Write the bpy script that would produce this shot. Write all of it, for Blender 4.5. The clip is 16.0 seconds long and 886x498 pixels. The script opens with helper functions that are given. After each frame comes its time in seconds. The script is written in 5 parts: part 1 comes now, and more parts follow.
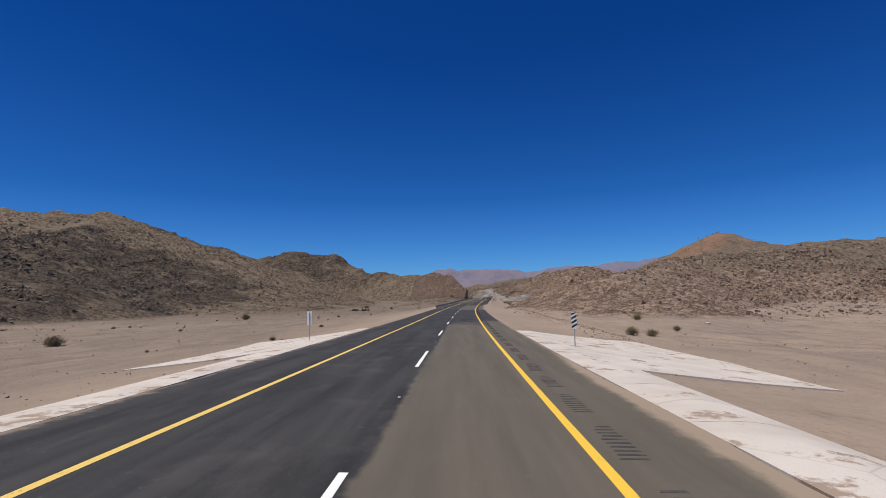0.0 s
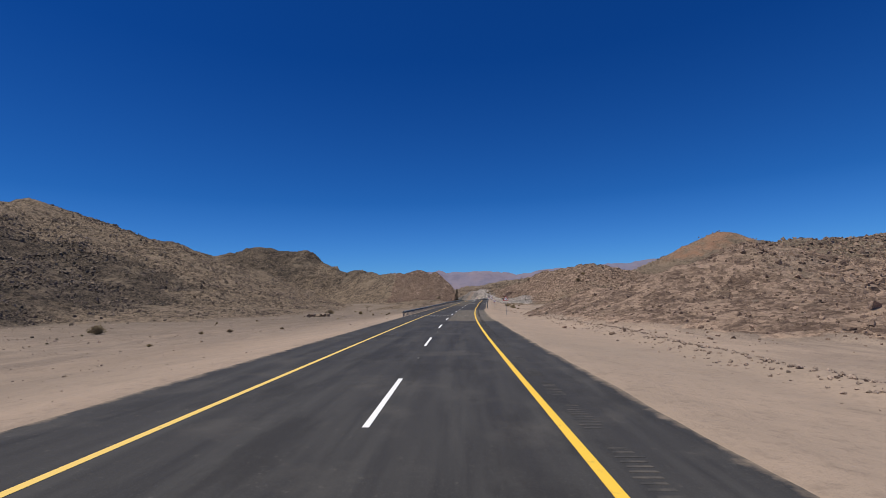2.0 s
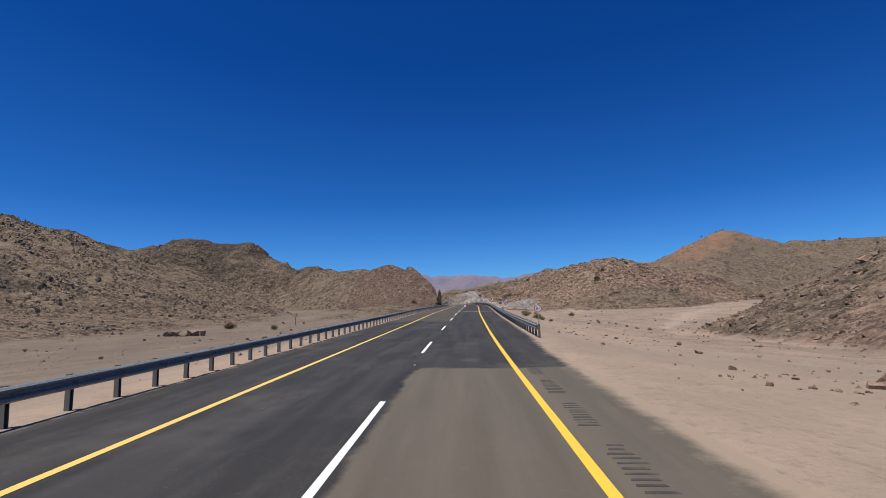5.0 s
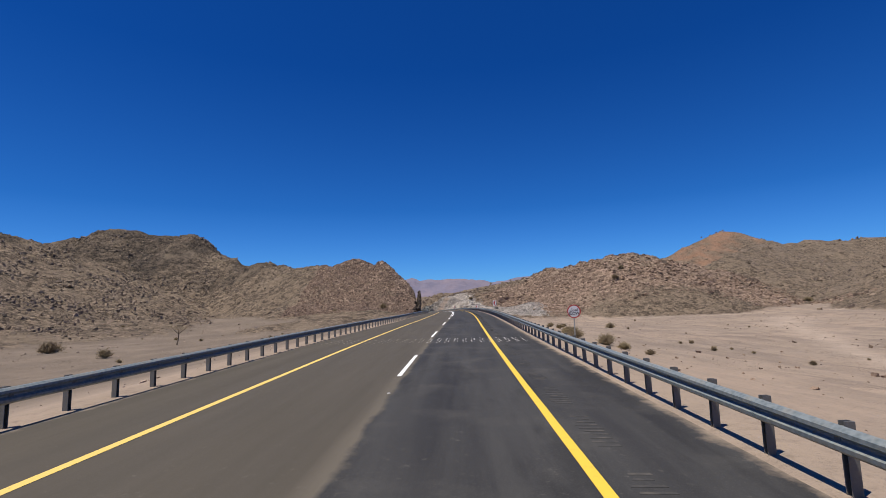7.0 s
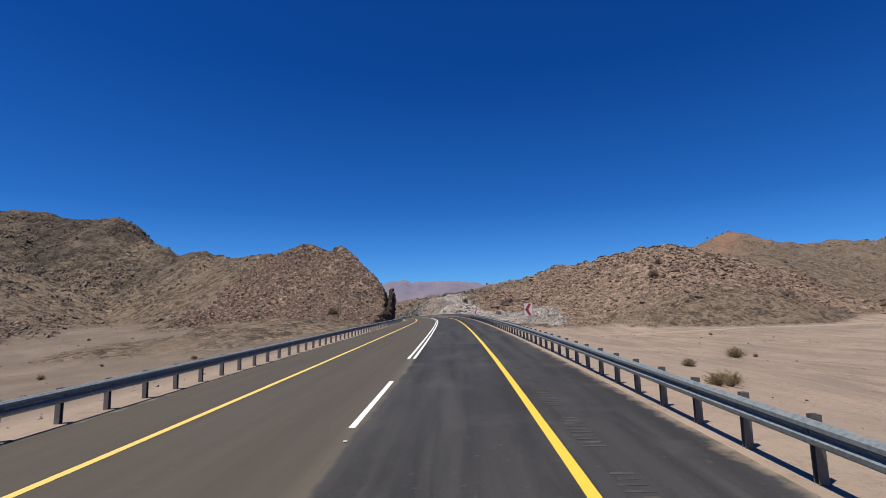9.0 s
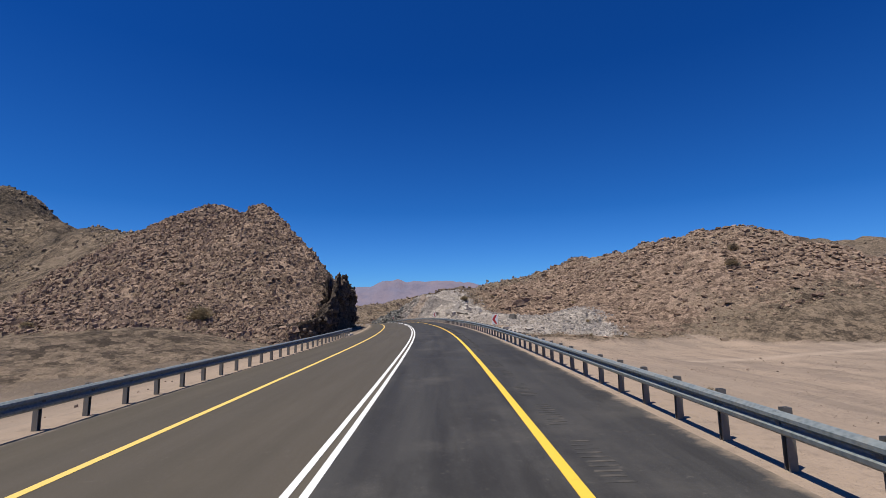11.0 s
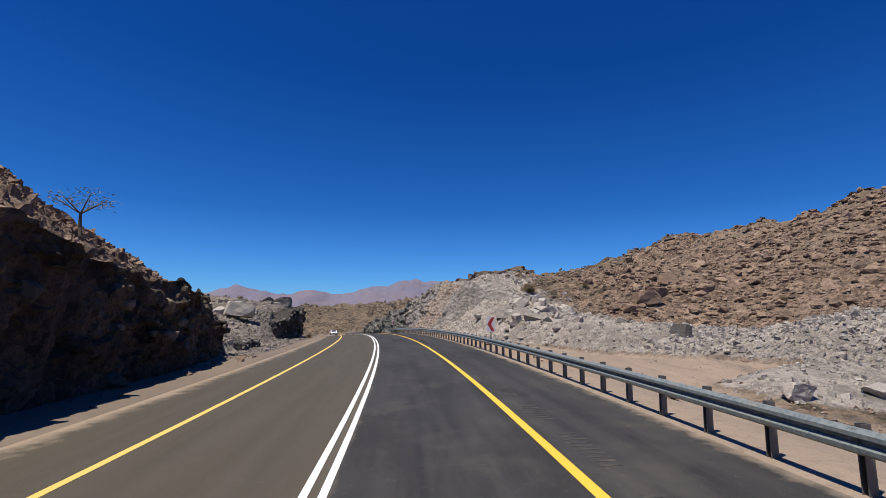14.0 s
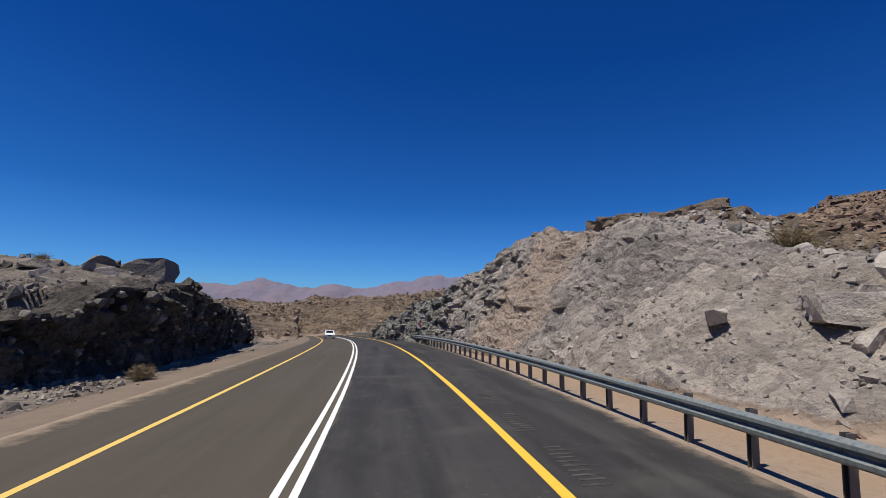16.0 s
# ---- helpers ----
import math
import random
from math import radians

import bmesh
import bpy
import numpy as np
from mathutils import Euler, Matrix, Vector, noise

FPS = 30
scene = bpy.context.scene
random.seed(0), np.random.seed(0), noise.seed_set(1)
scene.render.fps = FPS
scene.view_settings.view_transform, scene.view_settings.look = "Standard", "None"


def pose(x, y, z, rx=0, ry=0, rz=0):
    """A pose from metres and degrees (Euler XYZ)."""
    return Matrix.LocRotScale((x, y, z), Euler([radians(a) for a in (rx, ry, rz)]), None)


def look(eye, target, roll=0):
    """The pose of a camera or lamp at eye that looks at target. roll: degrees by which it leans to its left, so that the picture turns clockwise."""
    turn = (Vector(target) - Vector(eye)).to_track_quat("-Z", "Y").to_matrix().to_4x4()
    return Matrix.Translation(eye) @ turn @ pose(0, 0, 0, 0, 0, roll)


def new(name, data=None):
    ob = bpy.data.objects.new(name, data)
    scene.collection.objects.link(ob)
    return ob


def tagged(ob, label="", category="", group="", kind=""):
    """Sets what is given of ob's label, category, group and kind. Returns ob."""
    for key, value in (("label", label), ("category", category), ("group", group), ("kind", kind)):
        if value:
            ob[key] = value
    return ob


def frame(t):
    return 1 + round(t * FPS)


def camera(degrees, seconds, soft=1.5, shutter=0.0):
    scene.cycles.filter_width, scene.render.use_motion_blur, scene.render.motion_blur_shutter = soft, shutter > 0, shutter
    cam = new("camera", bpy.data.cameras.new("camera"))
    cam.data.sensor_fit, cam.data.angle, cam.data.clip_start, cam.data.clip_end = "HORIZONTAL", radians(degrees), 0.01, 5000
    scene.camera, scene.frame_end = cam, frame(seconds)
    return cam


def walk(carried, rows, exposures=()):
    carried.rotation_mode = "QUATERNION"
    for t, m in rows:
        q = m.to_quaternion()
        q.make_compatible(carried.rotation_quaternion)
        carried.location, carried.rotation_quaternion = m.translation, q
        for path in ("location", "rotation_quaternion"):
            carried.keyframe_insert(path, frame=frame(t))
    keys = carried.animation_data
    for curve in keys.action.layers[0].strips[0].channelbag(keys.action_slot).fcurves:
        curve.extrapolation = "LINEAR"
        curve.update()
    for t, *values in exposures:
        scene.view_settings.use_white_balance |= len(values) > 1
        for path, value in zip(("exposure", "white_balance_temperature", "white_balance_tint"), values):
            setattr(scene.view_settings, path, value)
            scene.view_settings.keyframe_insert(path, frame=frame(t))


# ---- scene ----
cam = camera(85.58, 16.0, soft=0.75)
# seconds, place in metres, turn in degrees
ROWS = [
    (0.0, 0.047, 0.034, 2.232, 95.737, 1.296, 1.981),
    (0.5, 0.077, 14.219, 2.034, 95.794, 1.298, 1.677),
    (1.0, 0.166, 28.335, 1.869, 95.859, 1.318, 1.364),
    (1.5, 0.312, 42.378, 1.735, 95.939, 1.366, 1.040),
    (2.0, 0.513, 56.349, 1.631, 96.025, 1.430, 0.723),
    (2.5, 0.760, 70.247, 1.552, 96.107, 1.492, 0.426),
    (3.0, 1.060, 84.069, 1.494, 96.199, 1.554, 0.124),
    (3.5, 1.441, 97.811, 1.460, 96.308, 1.616, -0.203),
    (4.0, 1.923, 111.472, 1.451, 96.407, 1.659, -0.508),
    (4.5, 2.498, 125.048, 1.463, 96.474, 1.662, -0.753),
    (5.0, 3.157, 138.536, 1.495, 96.533, 1.635, -1.005),
    (5.5, 3.912, 151.933, 1.551, 96.615, 1.594, -1.330),
    (6.0, 4.777, 165.234, 1.636, 96.722, 1.571, -1.696),
    (6.5, 5.744, 178.438, 1.753, 96.848, 1.588, -2.054),
    (7.0, 6.789, 191.547, 1.900, 96.968, 1.606, -2.378),
    (7.5, 7.875, 204.563, 2.070, 97.064, 1.583, -2.658),
    (8.0, 8.974, 217.488, 2.251, 97.137, 1.509, -2.906),
    (8.5, 10.086, 230.324, 2.427, 97.194, 1.388, -3.130),
    (9.0, 11.201, 243.071, 2.585, 97.230, 1.236, -3.285),
    (9.5, 12.274, 255.731, 2.713, 97.241, 1.076, -3.352),
    (10.0, 13.257, 268.307, 2.809, 97.235, 0.938, -3.469),
    (10.5, 14.137, 280.798, 2.874, 97.224, 0.844, -3.736),
    (11.0, 14.911, 293.202, 2.915, 97.235, 0.746, -3.932),
    (11.5, 15.559, 305.518, 2.936, 97.282, 0.602, -3.840),
    (12.0, 16.054, 317.745, 2.943, 97.333, 0.436, -3.562),
    (12.5, 16.373, 329.882, 2.935, 97.352, 0.284, -3.241),
    (13.0, 16.489, 341.925, 2.909, 97.357, 0.143, -2.863),
    (13.5, 16.369, 353.869, 2.864, 97.365, -0.006, -2.387),
    (14.0, 15.994, 365.708, 2.797, 97.354, -0.212, -1.817),
    (14.5, 15.380, 377.437, 2.701, 97.300, -0.503, -1.176),
    (15.0, 14.550, 389.052, 2.571, 97.197, -0.801, -0.498),
    (15.5, 13.519, 400.549, 2.404, 97.049, -1.023, 0.184),
    (16.0, 12.289, 411.922, 2.200, 96.876, -1.195, 0.863),
]
walk(cam, [(t, pose(x, y, z, rx, ry, rz)) for t, x, y, z, rx, ry, rz in ROWS],
     [(0.0, -0.08), (3.0, 0.0), (7.0, 0.2), (14.5, 0.2), (16.0, 0.02)])

# ---- world and sun ----
SUN_EL, SUN_AZ = 71.5, 236.0   # degrees; azimuth clockwise from +y
world = bpy.data.worlds.new("world")
scene.world = world
world.use_nodes = True
wn = world.node_tree.nodes
sky = wn.new("ShaderNodeTexSky")
sky.sky_type = "NISHITA"
sky.sun_disc = False
sky.sun_elevation, sky.sun_rotation = radians(SUN_EL), radians(SUN_AZ)
sky.altitude, sky.air_density, sky.dust_density, sky.ozone_density = 1200.0, 1.0, 0.35, 5.0
wn["Background"].inputs["Strength"].default_value = 0.053
# a deep, dry desert blue that pales towards the horizon
view = wn.new("ShaderNodeTexCoord")
up = wn.new("ShaderNodeSeparateXYZ")
world.node_tree.links.new(view.outputs["Generated"], up.inputs[0])
blue = None
for lo, hi, tone in ((0, 0, (0.55, 1.2, 2.1)), (0.02, 0.20, (0.21, 0.82, 1.66)), (0.18, 0.46, (0.07, 0.58, 1.45))):
    if blue is None:
        first = wn.new("ShaderNodeRGB")
        first.outputs[0].default_value = (*tone, 1)
        blue = first.outputs[0]
        continue
    rise = wn.new("ShaderNodeMapRange")
    rise.inputs["From Min"].default_value, rise.inputs["From Max"].default_value = lo, hi
    world.node_tree.links.new(up.outputs["Z"], rise.inputs["Value"])
    step = wn.new("ShaderNodeMix")
    step.data_type = "RGBA"
    step.inputs[7].default_value = (*tone, 1)
    world.node_tree.links.new(rise.outputs[0], step.inputs[0])
    world.node_tree.links.new(blue, step.inputs[6])
    blue = step.outputs[2]
tint = wn.new("ShaderNodeMix")
tint.data_type, tint.blend_type = "RGBA", "MULTIPLY"
tint.inputs[0].default_value = 1.0
world.node_tree.links.new(blue, tint.inputs[7])
world.node_tree.links.new(sky.outputs["Color"], tint.inputs[6])
world.node_tree.links.new(tint.outputs[2], wn["Background"].inputs["Color"])
sun_data = bpy.data.lights.new("sun", "SUN")
sun_data.energy, sun_data.angle, sun_data.color = 4.8, radians(0.53), (1.0, 0.935, 0.82)
sun = new("sun", sun_data)
sun_dir = Vector((math.sin(radians(SUN_AZ)) * math.cos(radians(SUN_EL)), math.cos(radians(SUN_AZ)) * math.cos(radians(SUN_EL)), math.sin(radians(SUN_EL))))
sun.matrix_world = look(sun_dir * 500, (0, 0, 0))

# ---- road alignment: every 25 m the heading, grade and bank in degrees ----
STEP = 25.0
HEAD = [0.71, 0.57, 0.39, 0.12, -0.34, -0.76, -0.99, -1.69, -2.66, -3.42, -4.32, -4.36, -4.98, -5.16, -4.12, -3.56, -2.49, 0.59, 3.18, 5.84, 8.57, 11.04, 13.31, 15.39, 17.25, 18.88, 20.37]
GRADE = [-1.53, -1.31, -1.09, -0.86, -0.63, -0.42, -0.24, -0.07, 0.09, 0.28, 0.55, 0.78, 0.8, 0.57, 0.28, 0.1, -0.02, -0.2, -0.5, -0.92, -1.5, -2.4, -3.0, -3.2, -3.0, -2.6, -2.2]
BANK = [1.2, 1.2, 1.2, 1.22, 1.18, 1.19, 1.2, 1.21, 1.16, 1.03, 0.91, 0.77, 0.47, 0.01, -0.44, -0.85, -1.27, -1.55, -1.81, -2.05, -2.1, -2.1, -2.1, -2.1, -2.0, -1.9, -1.8]
S0 = -75.0
ST = np.arange(S0, 560.0, 1.0)
kn = S0 + STEP * np.arange(len(HEAD))


def smooth_interp(values):
    a = np.interp(ST, kn, values)
    k = np.hanning(25)
    return np.convolve(np.pad(a, 12, mode="edge"), k / k.sum(), mode="valid")


HD, GD, BK = (np.radians(smooth_interp(v)) for v in (HEAD, GRADE, BANK))
AX = np.concatenate([[0], np.cumsum(-np.sin(HD[:-1]))])
AY = np.concatenate([[0], np.cumsum(np.cos(HD[:-1]))])
AZ = np.concatenate([[0], np.cumsum(np.tan(GD[:-1]))])
zero = int(-S0)
AX, AY, AZ = AX - AX[zero] + 0.121, AY - AY[zero], AZ - AZ[zero]
# lateral places on the road, metres to the right of the axis
LEFT_LINE, MID_LINE, RIGHT_LINE = -5.43, -1.67, 1.87
EDGE_L, EDGE_R = -8.2, 4.15
RAIL_L = -8.35


# how steeply the left lane rises to the left, by station
RISE = ([100, 160, 190, 215, 235, 252, 310, 340, 370, 430], [0.016, 0.015, 0.012, 0.008, -0.008, -0.024, -0.028, -0.039, -0.045, -0.049])


def cross(l, s):
    """Height across the road: the right lane lies in the bank, the left one rises or falls on its own."""
    bank = np.interp(s, ST, BK)
    d = l - MID_LINE
    return np.where(d > 0, -np.sin(bank) * d, -np.interp(s, *RISE) * d) - np.sin(bank) * MID_LINE


def rail_right(s):
    return np.interp(s, [180, 300, 400], [4.5, 4.7, 4.9])


def on_road(s, l, up=0.0):
    """World point at station s, l metres to the right of the axis, on the surface."""
    x, y, z, h = (np.interp(s, ST, v) for v in (AX, AY, AZ, HD))
    return np.stack([x + np.cos(h) * l, y + np.sin(h) * l, z + cross(l, s) + up + 0 * l], -1)


# ---- noise ----
def lattice(ix, iy, seed):
    n = (ix.astype(np.int64) * 374761393 + iy.astype(np.int64) * 668265263 + seed * 1442695041) & 0x7FFFFFFF
    n = ((n ^ (n >> 13)) * 1274126177) & 0x7FFFFFFF
    return ((n ^ (n >> 16)) & 0xFFFF) / 65535.0


def vnoise(x, y, seed=0):
    ix, iy = np.floor(x), np.floor(y)
    fx, fy = x - ix, y - iy
    fx, fy = fx * fx * (3 - 2 * fx), fy * fy * (3 - 2 * fy)
    a, b = lattice(ix, iy, seed), lattice(ix + 1, iy, seed)
    c, d = lattice(ix, iy + 1, seed), lattice(ix + 1, iy + 1, seed)
    return (a + (b - a) * fx) * (1 - fy) + (c + (d - c) * fx) * fy


def fbm(x, y, octaves=4, seed=0, ridged=False):
    total, amp, norm = 0.0, 1.0, 0.0
    for o in range(octaves):
        n = vnoise(x * 2 ** o + 17.3 * o, y * 2 ** o - 9.1 * o, seed + o)
        if ridged:
            n = 1 - abs(2 * n - 1)
        total, norm, amp = total + amp * n, norm + amp, amp * 0.5
    return total / norm



# ---- materials ----
class Nodes:
    """Short hand for building node trees."""
    def __init__(self, nt):
        self.nt = nt

    def add(self, kind, props=(), **inputs):
        n = self.nt.nodes.new(kind)
        for k, v in props:
            if k == "operation":
                n.operation = v
            elif k == "blend_type":
                n.data_type, n.blend_type = "RGBA", v
            elif k == "attribute_name":
                n.attribute_name = v
            elif k == "noise_dimensions":
                n.noise_dimensions = v
            elif k == "feature":
                n.feature = v
        for k, v in inputs.items():
            self.set(n, k.replace("_", " "), v)
        return n

    def set(self, n, key, v):
        sock = n.inputs[int(key)] if key.isdigit() else n.inputs[key]
        if hasattr(v, "is_output"):
            self.nt.links.new(v, sock)
        elif isinstance(v, tuple) and len(v) == 3 and sock.type == "RGBA":
            sock.default_value = (*v, 1)
        else:
            sock.default_value = v

    def pos(self):
        return self.add("ShaderNodeNewGeometry").outputs["Position"]

    def attr(self, name):
        return self.add("ShaderNodeAttribute", [("attribute_name", name)]).outputs["Fac"]

    def noise(self, scale, detail=4.0, rough=0.55, vector=None, distortion=0.0):
        n = self.add("ShaderNodeTexNoise", Scale=scale, Detail=detail, Roughness=rough, Distortion=distortion)
        self.nt.links.new(vector or self.pos(), n.inputs["Vector"])
        return n.outputs["Fac"]

    def voronoi(self, scale, vector=None, feature="F1"):
        n = self.add("ShaderNodeTexVoronoi", [("feature", feature)], Scale=scale)
        self.nt.links.new(vector or self.pos(), n.inputs["Vector"])
        return n.outputs["Distance"]

    def cells(self, scale, vector=None):
        """A random grey for each broken-stone cell."""
        n = self.add("ShaderNodeTexVoronoi", Scale=scale)
        warp = self.add("ShaderNodeTexNoise", Scale=scale * 1.7, Detail=2.0)
        self.nt.links.new(vector or self.pos(), warp.inputs["Vector"])
        v = self.add("ShaderNodeVectorMath", [("operation", "MULTIPLY_ADD")])
        self.nt.links.new(warp.outputs["Color"], v.inputs[0])
        v.inputs[1].default_value = (0.6 / scale,) * 3
        self.nt.links.new(vector or self.pos(), v.inputs[2])
        self.nt.links.new(v.outputs[0], n.inputs["Vector"])
        sep = self.add("ShaderNodeSeparateColor")
        self.nt.links.new(n.outputs["Color"], sep.inputs[0])
        return sep.outputs[0], n.outputs["Distance"]

    def math(self, op, a, b=0.0):
        n = self.add("ShaderNodeMath", [("operation", op)])
        for i, v in enumerate((a, b)):
            if hasattr(v, "is_output"):
                self.nt.links.new(v, n.inputs[i])
            else:
                n.inputs[i].default_value = v
        return n.outputs[0]

    def ramp(self, fac, lo, hi, a=0.0, b=1.0):
        n = self.add("ShaderNodeMapRange", Value=fac)
        for k, v in (("From Min", lo), ("From Max", hi), ("To Min", a), ("To Max", b)):
            n.inputs[k].default_value = v
        return n.outputs[0]

    def mix(self, fac, a, b, blend="MIX"):
        n = self.add("ShaderNodeMix", [("blend_type", blend)])
        for i, v in ((0, fac), (6, a), (7, b)):
            if hasattr(v, "is_output"):
                self.nt.links.new(v, n.inputs[i])
            else:
                n.inputs[i].default_value = (*v, 1) if isinstance(v, tuple) else v
        return n.outputs[2]

    def bump(self, height, strength=0.5, distance=0.1, normal=None):
        n = self.add("ShaderNodeBump", Strength=strength, Distance=distance, Height=height)
        if normal:
            self.nt.links.new(normal, n.inputs["Normal"])
        return n.outputs["Normal"]


def material(name, build):
    m = bpy.data.materials.new(name)
    m.use_nodes = True
    build(Nodes(m.node_tree), m.node_tree.nodes["Principled BSDF"])
    return m


def finish(n, p, color, rough=0.8, normal=None, metal=0.0, spec=None):
    n.set(p, "Base Color", color)
    n.set(p, "Roughness", rough)
    n.set(p, "Metallic", metal)
    if spec is not None:
        n.set(p, "Specular IOR Level", spec)
    if normal:
        n.set(p, "Normal", normal)


def coated(name, color, rough=0.6, wear=0.12, metal=0.0, scale=6.0, grime=(0.3, 0.25, 0.19), dirt=0.25):
    """Painted or plain surface with fine mottling and some dust."""
    def build(n, p):
        fine = n.noise(scale * 8, 3)
        big = n.noise(scale * 0.6, 3)
        c = n.mix(n.ramp(fine, 0.3, 0.7, 0.0, wear), color, tuple(v * 0.6 for v in color))
        c = n.mix(n.ramp(big, 0.45, 0.75, 0.0, dirt), c, grime)
        finish(n, p, c, n.ramp(fine, 0.2, 0.8, rough - 0.1, rough + 0.1), n.bump(fine, 0.15, 0.01), metal)
    return material(name, build)


def ground_shader(n, p):
    """Sand on the flats, broken rock on the hills; masks say which rock lies where and darken the shaded cut."""
    big, mid, fine = n.noise(0.035, 4), n.noise(0.35, 5, 0.6), n.noise(3.0, 6, 0.65)
    grit = n.noise(28.0, 3, 0.7)
    sand = n.mix(n.ramp(big, 0.35, 0.65), (0.345, 0.262, 0.198), (0.285, 0.225, 0.175))
    wash = n.add("ShaderNodeVectorMath", [("operation", "MULTIPLY")])
    n.nt.links.new(n.pos(), wash.inputs[0])
    wash.inputs[1].default_value = (0.22, 0.05, 0.2)
    streaks = n.noise(1.0, 6, 0.68, wash.outputs[0], 0.8)
    sand = n.mix(n.math("MULTIPLY", n.attr("plain"), n.ramp(streaks, 0.46, 0.6, 0.0, 0.85)), sand, (0.2, 0.157, 0.126))
    sand = n.mix(n.ramp(mid, 0.4, 0.7, 0.0, 0.6), sand, (0.24, 0.19, 0.148))
    sand = n.mix(n.ramp(fine, 0.52, 0.75, 0.0, 0.7), sand, (0.185, 0.143, 0.112))
    sand = n.mix(n.math("MULTIPLY", n.attr("drab"), n.ramp(n.noise(0.12, 5, 0.65), 0.3, 0.6, 0.55, 0.95)), sand, (0.15, 0.119, 0.092))
    sand = n.mix(n.math("MULTIPLY", n.attr("ochre"), 0.75), sand, (0.345, 0.238, 0.148))
    sand = n.mix(n.math("MULTIPLY", n.attr("track"), n.ramp(mid, 0.25, 0.6, 0.95, 0.5)), sand, (0.41, 0.325, 0.255))
    gravel, gravel_d = n.cells(13.0)
    pebbly = n.math("MULTIPLY", n.ramp(gravel, 0.8, 0.9), n.math("MULTIPLY", n.attr("plain"), n.ramp(n.noise(0.22, 4, 0.7), 0.42, 0.6, 0.1, 0.75)))
    sand = n.mix(pebbly, sand, (0.125, 0.1, 0.082))
    sand = n.mix(n.ramp(grit, 0.58, 0.74, 0.0, 0.5), sand, (0.15, 0.12, 0.1))
    block, block_d = n.cells(0.42)
    chunk, chunk_d = n.cells(1.1)
    chip, chip_d = n.cells(3.1)
    shade = n.math("ADD", n.math("MULTIPLY", block, 0.3), n.math("ADD", n.math("MULTIPLY", chunk, 0.4), n.math("MULTIPLY", chip, 0.3)))
    brown = n.mix(n.ramp(shade, 0.25, 0.75), (0.075, 0.057, 0.041), (0.31, 0.236, 0.168))
    brown = n.mix(n.ramp(fine, 0.5, 0.70, 0.0, 0.6), brown, (0.09, 0.069, 0.052))
    dark = n.mix(n.ramp(shade, 0.25, 0.75), (0.03, 0.024, 0.019), (0.155, 0.12, 0.088))
    dark = n.mix(n.ramp(fine, 0.47, 0.68, 0.0, 0.7), dark, (0.045, 0.037, 0.032))
    warm = n.mix(n.ramp(shade, 0.25, 0.75), (0.13, 0.088, 0.065), (0.42, 0.302, 0.222))
    warm = n.mix(n.ramp(fine, 0.52, 0.7, 0.0, 0.5), warm, (0.13, 0.095, 0.073))
    grey = n.mix(n.ramp(shade, 0.25, 0.75), (0.31, 0.272, 0.238), (0.53, 0.468, 0.41))
    grey = n.mix(n.ramp(fine, 0.52, 0.7, 0.0, 0.45), grey, (0.22, 0.2, 0.182))
    tan = n.mix(n.ramp(fine, 0.35, 0.7), (0.48, 0.365, 0.265), (0.32, 0.235, 0.168))
    rock = n.mix(n.ramp(n.math("ADD", n.attr("dark"), n.ramp(big, 0.3, 0.7, -0.3, 0.3)), 0.35, 0.65), brown, dark)
    rock = n.mix(n.ramp(n.math("ADD", n.attr("warm"), n.ramp(mid, 0.3, 0.7, -0.3, 0.3)), 0.3, 0.7), rock, warm)
    scree = n.math("MULTIPLY", n.ramp(n.noise(0.06, 5, 0.65), 0.52, 0.64), 0.6)
    rock = n.mix(scree, rock, (0.27, 0.21, 0.152))
    ore = n.math("MULTIPLY", n.attr("orange"), n.ramp(n.noise(0.02, 5, 0.65), 0.45, 0.6, 0.0, 0.6))
    rock = n.mix(ore, rock, (0.36, 0.19, 0.115))
    soil = n.mix(n.ramp(n.math("ADD", n.attr("rock"), n.ramp(mid, 0.3, 0.7, -0.35, 0.35)), 0.3, 0.6), sand, rock)
    soil = n.mix(n.ramp(n.math("ADD", n.attr("grey"), n.ramp(mid, 0.3, 0.7, -0.2, 0.2)), 0.4, 0.62), soil, grey)
    ash = n.mix(n.ramp(shade, 0.3, 0.75), (0.18, 0.157, 0.134), (0.33, 0.287, 0.246))
    ash = n.mix(n.ramp(fine, 0.5, 0.68, 0.0, 0.6), ash, (0.11, 0.097, 0.084))
    soil = n.mix(n.ramp(n.math("ADD", n.attr("ash"), n.ramp(mid, 0.3, 0.7, -0.25, 0.25)), 0.35, 0.7), soil, ash)
    soil = n.mix(n.ramp(n.math("ADD", n.attr("tan"), n.ramp(mid, 0.3, 0.7, -0.3, 0.3)), 0.45, 0.7), soil, tan)
    rocky = n.math("MAXIMUM", n.math("MAXIMUM", n.attr("rock"), n.attr("grey")), n.math("MULTIPLY", n.attr("ash"), 0.6))
    stones = n.math("ADD", n.math("MULTIPLY", block, 1.1), n.math("ADD", n.math("MULTIPLY", chunk, 0.55), n.math("MULTIPLY", chip, 0.2)))
    stones = n.math("SUBTRACT", stones, n.math("ADD", n.math("MULTIPLY", block_d, 0.5), n.math("MULTIPLY", chunk_d, 0.3)))
    h = n.math("ADD", n.math("MULTIPLY", stones, rocky), n.math("MULTIPLY", fine, n.ramp(rocky, 0.0, 1.0, 0.06, 0.6)))
    h = n.math("SUBTRACT", h, n.math("MULTIPLY", n.math("MULTIPLY", pebbly, gravel_d), 0.12))
    nor = n.bump(h, 1.0, 1.0)
    finish(n, p, soil, 0.95, n.bump(grit, 0.35, 0.03, nor), spec=0.2)


